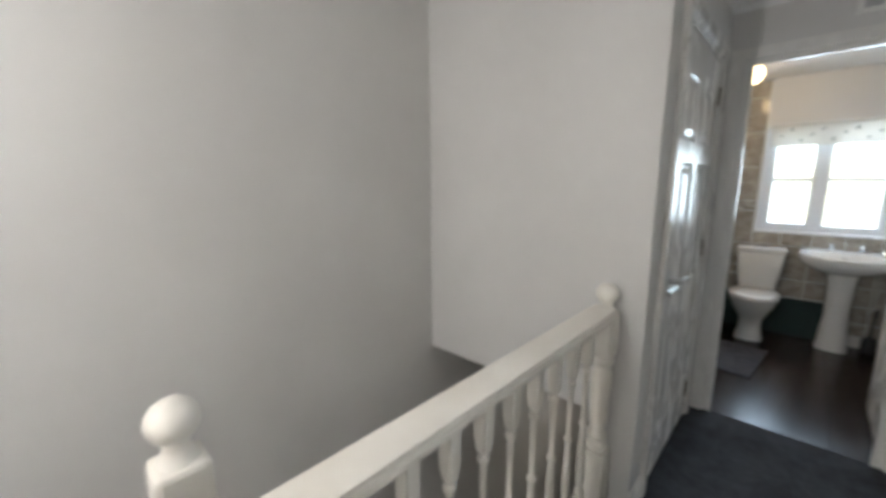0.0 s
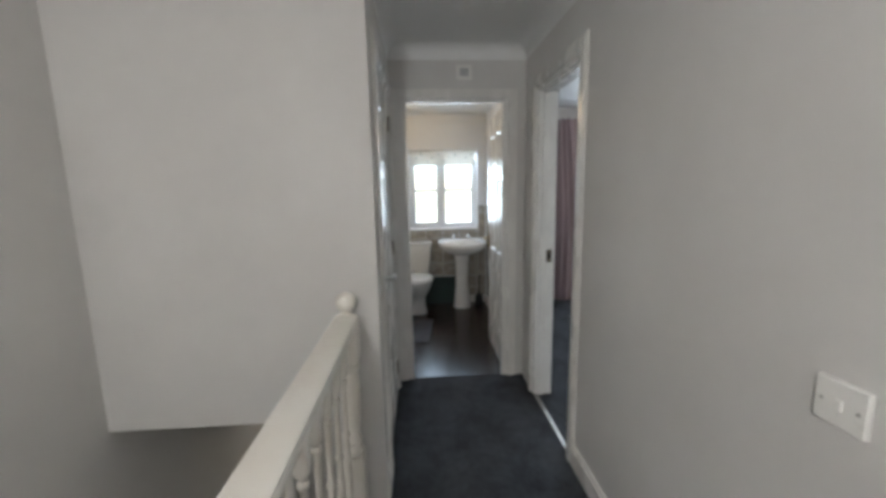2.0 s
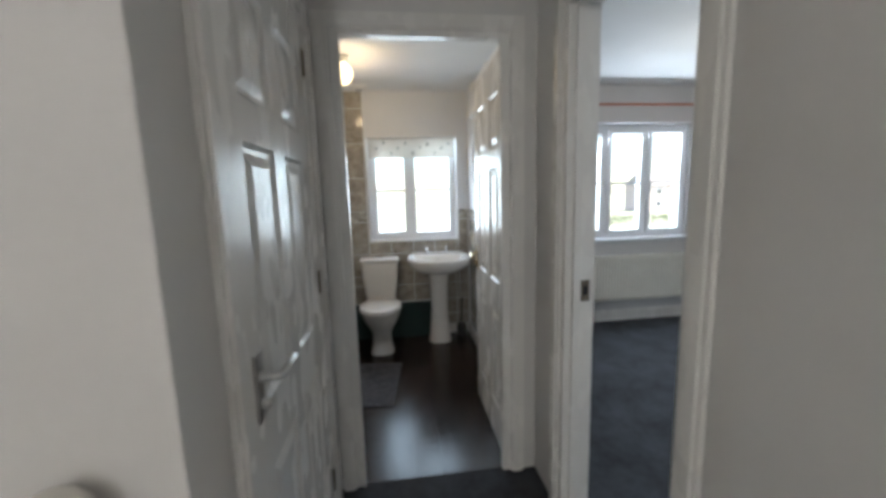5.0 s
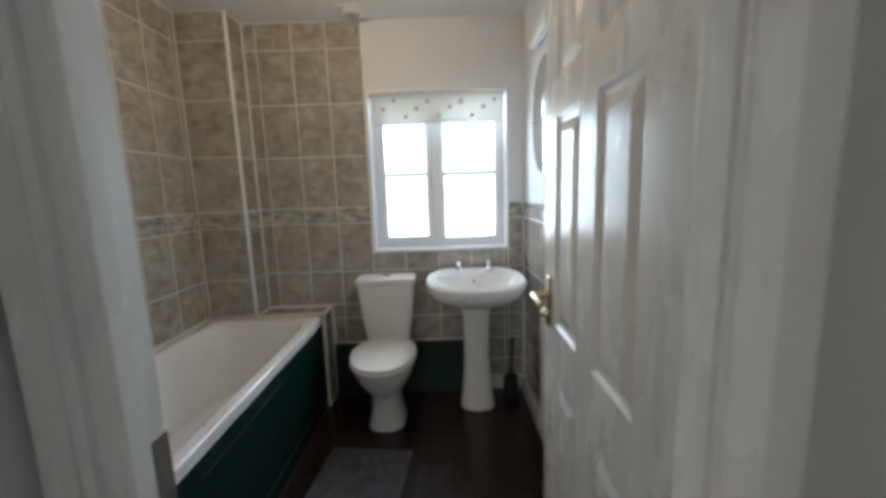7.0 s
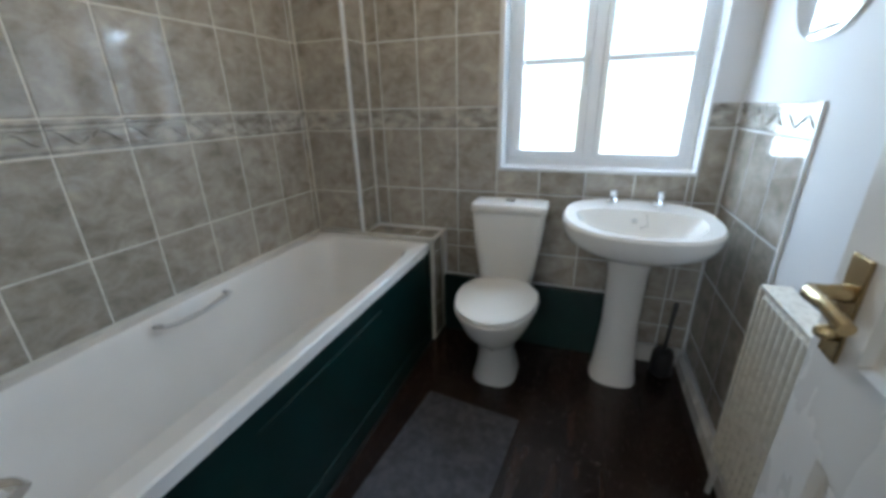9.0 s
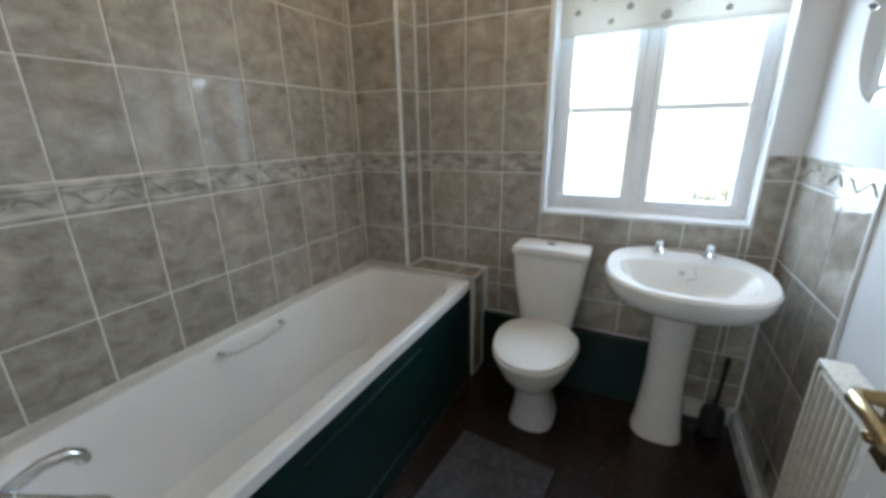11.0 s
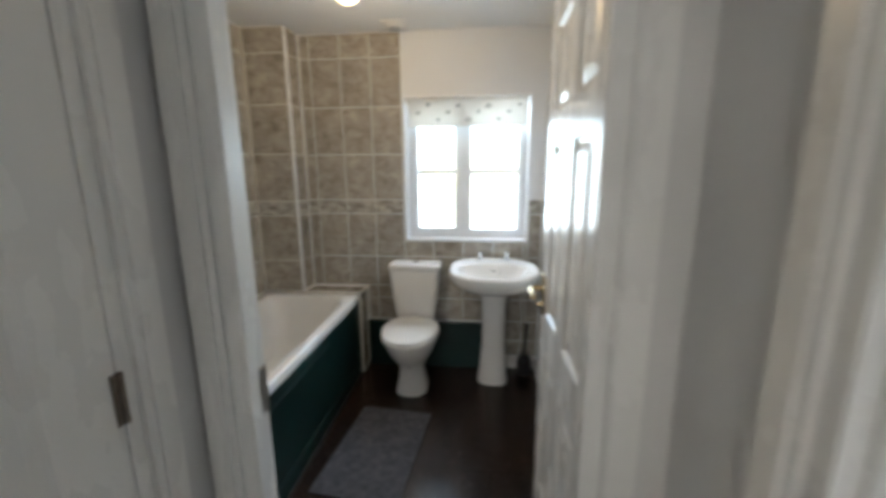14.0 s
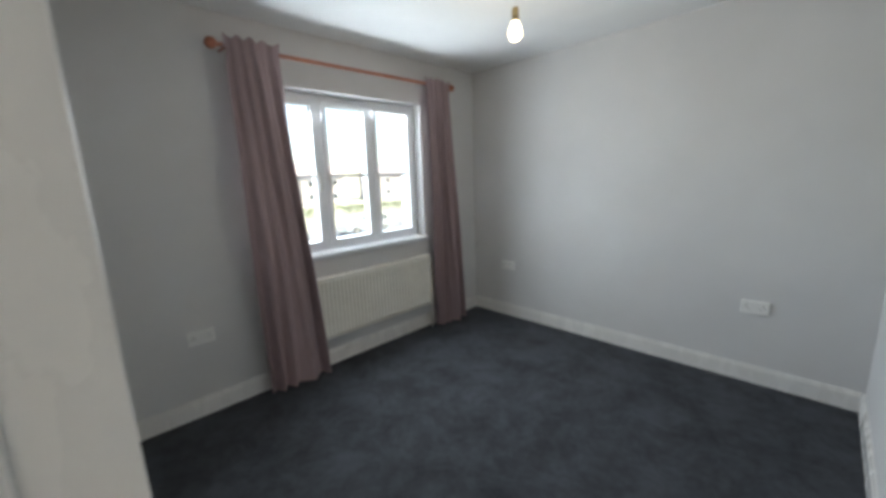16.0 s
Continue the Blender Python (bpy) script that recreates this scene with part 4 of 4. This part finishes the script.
blind = thing("roller_blind", "cream roller blind with grey spirals, mostly raised", "blind")
BX_, B0, B1, BZ = 4.462, WB[0] + 0.018, WB[1] - 0.018, WB[3] - 0.025
part("roller", tube([(BX_, B0, BZ), (BX_, B1, BZ)], 0.017, 14), blind_cloth, blind, "", True)
cloth = part("cloth", box(BX_ - 0.0185, BX_ - 0.0165, B0 + 0.01, B1 - 0.01, BZ - 0.155, BZ), blind_cloth, blind)
part("bottom_bar", box(BX_ - 0.022, BX_ - 0.013, B0 + 0.01, B1 - 0.01, BZ - 0.172, BZ - 0.155, 0.003), blind_cloth, blind)
rng = random.Random(4)
for k in range(11):
    yy, zz, r = B0 + 0.06 + k * 0.067, BZ - (0.035, 0.085, 0.12)[k % 3] + rng.uniform(-0.01, 0.01), rng.choice((0.011, 0.013, 0.019))
    pts = [(BX_ - 0.0192, yy + r * (0.15 + 0.85 * s / 30) * math.cos(s * 0.42), zz + r * (0.15 + 0.85 * s / 30) * math.sin(s * 0.42)) for s in range(31)]
    part("spiral", tube(pts, 0.0022, 4), spiral_ink, cloth, "grey printed spiral")

fan = thing("extractor_fan", "small white extractor fan grille on the ceiling", "extractor fan")
part("cover", turned([(0.062, BATH_C), (0.062, BATH_C - 0.012), (0.052, BATH_C - 0.020), (0.040, BATH_C - 0.022)], 4.33, 0.50, 20), white_plastic, fan, "", True)
part("plate", box(4.25, 4.41, 0.42, 0.58, BATH_C - 0.008, BATH_C, 0.003), white_plastic, fan)
part("core", turned([(0.034, BATH_C - 0.018), (0.034, BATH_C - 0.028), (0.026, BATH_C - 0.031)], 4.33, 0.50, 18), grey_plastic, fan, "", True)
globe = thing("ceiling_lamp", "glowing warm glass globe lamp on the bathroom ceiling", "lamp")
part("fitting", turned([(0.045, BATH_C), (0.045, BATH_C - 0.02), (0.03, BATH_C - 0.03), (0.03, BATH_C - 0.055)], 3.57, 0.545, 18), white_plastic, globe, "", True)
g = part("globe", turned([(0.03, BATH_C - 0.05)] + [(0.066 * math.sin(w), BATH_C - 0.115 + 0.070 * math.cos(w)) for w in (0.5, 0.8, 1.1, 1.4, 1.7, 2.0, 2.3, 2.6, 2.9)] + [(0.002, BATH_C - 0.185)], 3.57, 0.545, 20), globe_glow, globe, "glowing frosted globe", True)
g.visible_shadow = False

# ---- bedroom ----
bed_rad = radiator("radiator", "white ribbed panel radiator under the bedroom window", 1.12, 0.235, 0.705, 34)
bed_rad.matrix_world = Matrix.Translation((OUT_X - 0.086, -2.255, 0)) @ Matrix.Rotation(-math.pi / 2, 4, "Z")


def curtain(label, y0, y1, z0, z1, folds, seed, flare):
    """A gathered curtain hanging from the pole: two cloth sides with folds that widen and drift downwards."""
    c = thing("curtain", label, "curtain", "bedroom curtains")
    r = random.Random(seed)
    ph = [r.uniform(-0.5, 0.5) for _ in range(folds + 3)]
    nz, ny = 28, folds * 10
    bm = bmesh.new()
    sides = []
    for d in (0, 0.004):
        grid = []
        for j in range(nz + 1):
            f = j / nz
            row = []
            for i in range(ny + 1):
                u = i / ny
                amp = (0.016 + 0.026 * f) * (0.6 + 0.9 * abs(ph[int(u * folds)]))
                wob = amp * math.cos(2 * math.pi * (u * folds + 0.25 * math.sin(3 * f + ph[0]) + 0.22 * math.sin(9 * u + ph[3]))) + 0.006 * math.sin(41 * u + 3 * f) + 0.010 * math.sin(7 * f + 9 * u + ph[1])
                pinch = 1 - 0.06 * math.exp(-((f - 0.045) / 0.03) ** 2)
                y = (y0 + y1) / 2 + (u - 0.5) * (y1 - y0) * (1 + flare * f) * pinch + 0.014 * math.sin(4 * f + 5 * u + ph[2]) - 0.085 * f
                row.append(bm.verts.new((OUT_X - 0.125 + wob * (0.5 if f < 0.05 else 1) + d, y, z1 + (z0 - z1) * f + (0.012 * math.cos(2 * math.pi * u * folds) if j == 0 else 0))))
            grid.append(row)
        sides.append(grid)
    for g in sides:
        for j in range(nz):
            for i in range(ny):
                bm.faces.new((g[j][i], g[j][i + 1], g[j + 1][i + 1], g[j + 1][i]))
    bmesh.ops.recalc_face_normals(bm, faces=bm.faces)
    part("cloth", bm, curtain_cloth, c, "", True)
    part("header_tape", tube([(OUT_X - 0.10, y0 + 0.01, z1 - 0.055), (OUT_X - 0.10, y1 - 0.01, z1 - 0.055)], 0.012, 8), curtain_cloth, c)
    return c


curtain("dusky pink curtain drawn aside, hanging to the floor", -1.60, -1.27, 0.015, 2.225, 4, 3, 0.25)
curtain("dusky pink curtain drawn aside beside the room's corner", -3.10, -2.80, 0.015, 2.215, 4, 8, 0.20)
pole = thing("curtain_pole", "reddish wooden curtain pole with round finials", "curtain pole")
PX, PZ = OUT_X - 0.095, 2.175
part("rod", tube([(PX, -1.25, PZ), (PX, -3.11, PZ)], 0.013, 14), pole_wood, pole, "", True)
for yy in (-1.225, -3.135):
    part("finial", loft([[(PX + r * math.cos(2 * math.pi * k / 14), yy + d, PZ + r * math.sin(2 * math.pi * k / 14)) for k in range(14)] for d, r in ((-0.035, 0.010), (-0.028, 0.024), (-0.012, 0.032), (0.006, 0.032), (0.022, 0.022), (0.030, 0.006))]), pole_wood, pole, "", True)
for yy in (-1.29, -3.07):
    part("bracket", tube([(OUT_X, yy, PZ - 0.01), (PX, yy, PZ - 0.018), (PX - 0.012, yy, PZ)], 0.008, 8), pole_wood, pole)

rocker_plate("socket", (OUT_X - 0.001, -0.975, 0.50), math.pi / 2, "white double wall socket on the window wall", 0.146, 0.086, [(-0.028, 0.022), (0.028, 0.022)], [(-0.042, 0), (0.042, 0)], False)
rocker_plate("socket", (4.015, BED_S + 0.001, 0.515), 0, "white double wall socket near the corner", 0.146, 0.086, [(-0.028, 0.022), (0.028, 0.022)], [(-0.042, 0), (0.042, 0)], False)
rocker_plate("socket", (2.10, BED_S + 0.001, 0.508), 0, "white double wall socket above the skirting", 0.146, 0.086, [(-0.028, 0.022), (0.028, 0.022)], [(-0.042, 0), (0.042, 0)], False)

pend = thing("pendant_lamp", "bare glowing bulb hanging from the bedroom ceiling", "lamp")
part("ceiling_rose", turned([(0.05, BED_C), (0.05, BED_C - 0.008), (0.03, BED_C - 0.025), (0.006, BED_C - 0.03)], 3.02, -2.22, 18), white_plastic, pend, "", True)
part("flex", turned([(0.003, BED_C - 0.025), (0.003, 2.19)], 3.02, -2.22, 8), white_plastic, pend)
part("bulb_holder", turned([(0.012, 2.20), (0.018, 2.19), (0.018, 2.14), (0.014, 2.135)], 3.02, -2.22, 14), brass, pend, "", True)
b = part("bulb", turned([(0.014, 2.138), (0.018, 2.125), (0.030, 2.105), (0.033, 2.085), (0.028, 2.062), (0.015, 2.05), (0.002, 2.047)], 3.02, -2.22, 18), bulb_glow, pend, "glowing warm bulb", True)
b.visible_shadow = False

# ---- outside ----
structure("ground", pieces([(4.9, 400, -300, 300, -3.2, -3.0)]), grass_mat, "pale rough grass and ground outside", "ground")
structure("road", box(26.2, 33.0, -160, 160, -3.0, -2.97), asphalt, "grey tarmac street outside", "road")
structure("pavement", box(24.4, 26.2, -160, 160, -3.0, -2.88), asphalt, "pale pavement beside the street", "pavement")


def car(x, y):
    c = thing("car", "silver estate car parked along the street", "car")
    c.location = (x, y, -2.97)
    body = [(-2.2, 0.30), (-2.22, 0.62), (-2.1, 0.90), (-1.9, 0.98), (-1.55, 1.42), (-1.2, 1.47), (0.2, 1.46), (0.95, 0.98), (1.9, 0.85), (2.15, 0.66), (2.18, 0.32)]
    part("body", loft([[(sx, yy, z) for yy, z in body] for sx in (-0.84, -0.80, 0.80, 0.84)]), car_paint, c, "", True)
    for a, b in ((-1.65, -1.05), (-0.98, -0.15), (-0.08, 0.62)):
        part("side_window", pieces([(-0.85, -0.835, a, b, 1.0, 1.36)], 0.004), car_glass, c)
    for yy in (-1.35, 1.35):
        for sx in (-0.80, 0.80):
            w = part("wheel", tube([(sx - 0.1, yy, 0.32), (sx + 0.1, yy, 0.32)], 0.32, 20), rubber, c)
            part("rim", tube([(sx - 0.11, yy, 0.32), (sx + 0.11, yy, 0.32)], 0.2, 16), steel, w)


car(28.6, -17.9)


def house(x, y, w, label):
    h = thing("house", label, "house", "houses across the street")
    h.location = (x, y, -3.0)
    part("wall", box(0, 8, -w / 2, w / 2, 0, 5.0), brick_mat, h)
    part("roof", loft([[(-0.4, s, 4.95), (8.4, s, 4.95), (4.0, s, 7.6)] for s in (-w / 2 - 0.3, w / 2 + 0.3)]), roof_mat, h)
    for yy in (-w * 0.28, w * 0.28):
        for z in (0.9, 3.2):
            win = part("window", box(-0.06, 0.02, yy - 0.65, yy + 0.65, z, z + 1.15), upvc, h)
            part("pane", box(-0.09, -0.055, yy - 0.55, yy + 0.55, z + 0.1, z + 1.05), car_glass, win)
    part("door", box(-0.06, 0.02, -0.45, 0.45, 0, 2.05), gloss_white, h)


house(66, -34.0, 8.0, "brick two-storey house across the street")
house(68, -52.0, 8.0, "brick two-storey house further along the street")


def shrubs(name, x0, x1, y0, y1, h, count, seed, label, leaf=None):
    """A hedge: stems and many small leaves with an uneven top."""
    t = thing(name, label, "hedge")
    r = random.Random(seed)
    bm = bmesh.new()
    for k in range(14):
        yy = y0 + (y1 - y0) * (k + 0.5) / 14
        tube([((x0 + x1) / 2, yy, -3.0), ((x0 + x1) / 2 + r.uniform(-0.2, 0.2), yy + r.uniform(-0.2, 0.2), -3.0 + h * 0.7)], [0.05, 0.015], 6, bm)
    part("stems", bm, bark_mat, t)
    verts, faces = [], []
    for k in range(count):
        yy = r.uniform(y0, y1)
        top = h * (0.75 + 0.25 * noise.noise((yy * 0.8, seed, 0)))
        p = Vector((r.uniform(x0, x1), yy, -3.0 + top * r.random() ** 0.6))
        a, b = Vector((r.gauss(0, 1), r.gauss(0, 1), r.gauss(0, 1))).normalized() * 0.09, Vector((r.gauss(0, 1), r.gauss(0, 1), r.gauss(0, 1))).normalized() * 0.06
        i = len(verts)
        verts += [p - a, p + b, p + a, p - b]
        faces.append((i, i + 1, i + 2, i + 3))
    mesh = bpy.data.meshes.new("leaves")
    mesh.from_pydata(verts, [], faces)
    mesh.materials.append(leaf or leaf_mat)
    tagged(new("leaves", mesh), kind="stuff").parent = t


shrubs("hedge", 44.0, 45.6, -44, -18, 1.6, 5200, 5, "green garden hedge across the street")
shrubs("hedge", 15.0, 15.8, -2.9, -1.5, 3.9, 700, 9, "pale twiggy shrub outside the bathroom", twig_mat)

structure("trim_tile_edge", box(3.839, 3.848, BATH_R, BATH_R + 0.008, 0.09, BORDER_TOP), upvc, "white bead at the end of the wall tiles", "trim")

# ---- bathroom: tiles and floor planks ----
tile_face(wall_tiled_left, (0, BATH_L, 0), (1, 0, 0), (0, 0, 1), cols(BATH_X + 0.002, COL_X, 4.026), rows_up(RIM + 0.004, BATH_C - 0.004), True)
tile_face(column, (COL_X, 0, 0), (0, -1, 0), (0, 0, 1), [-BATH_L + 0.008, -COL_Y], rows_up(RIM + 0.014, BATH_C - 0.004), True)
tile_face(column, (0, COL_Y, 0), (1, 0, 0), (0, 0, 1), [COL_X, OUT_X - 0.008], rows_up(RIM + 0.014, BATH_C - 0.004), True)
bath_out = bpy.data.objects["wall_outside_bath"]
left_cols = [-c for c in (COL_Y - 0.008, 1.106, 0.899, 0.696, WB[1] + 0.012)]
tile_face(bath_out, (OUT_X, 0, 0), (0, -1, 0), (0, 0, 1), left_cols, rows_up(RIM + 0.012, BATH_C - 0.004), True)
tile_face(bath_out, (OUT_X, 0, 0), (0, -1, 0), (0, 0, 1), [-LEDGE_Y + 0.012, -0.696, -WB[1] - 0.012], rows_up(0.35, RIM + 0.012), True)
tile_face(bath_out, (OUT_X, 0, 0), (0, -1, 0), (0, 0, 1), [-c for c in cols(WB[0], WB[1] + 0.012, 0.283)[::-1]], rows_up(0.35, WB[2] - 0.004), True)
tile_face(bath_out, (OUT_X, 0, 0), (0, -1, 0), (0, 0, 1), [-WB[0], -BATH_R - 0.008], rows_up(0.35, BORDER_TOP), True)
tile_face(bpy.data.objects["wall_bath_right"], (0, BATH_R, 0), (-1, 0, 0), (0, 0, 1), [-c for c in cols(3.849, OUT_X - 0.008, OUT_X - 0.2)[::-1]], rows_up(0.09, BORDER_TOP), True)
tile_face(bath_out, (OUT_X, 0, 0), (0, -1, 0), (0, 0, 1), [0.135, 0.341, -BATH_R - 0.008], rows_up(0.088, 0.35), True)
tile_face(ledge, (0, 0, RIM), (0, 1, 0), (-1, 0, 0), [LEDGE_Y + 0.005, 0.899, COL_Y - 0.008], [-OUT_X + 0.008, -COL_X - 0.005], True)
tile_face(ledge, (0, LEDGE_Y, 0), (1, 0, 0), (0, 0, 1), [COL_X + 0.006, OUT_X - 0.05], rows_up(0.02, RIM - 0.006), True)
tile_face(floor_bath, (0, 0, -0.006), (1, 0, 0), (0, 1, 0), [2.502, 2.80, 3.10, 3.40, 3.70, 4.00, 4.30, OUT_X], [BATH_R, -0.40, -0.25, -0.10, 0.05, 0.20, 0.35, 0.50, 0.65, 0.785], None, "floor_plank", -0.001)
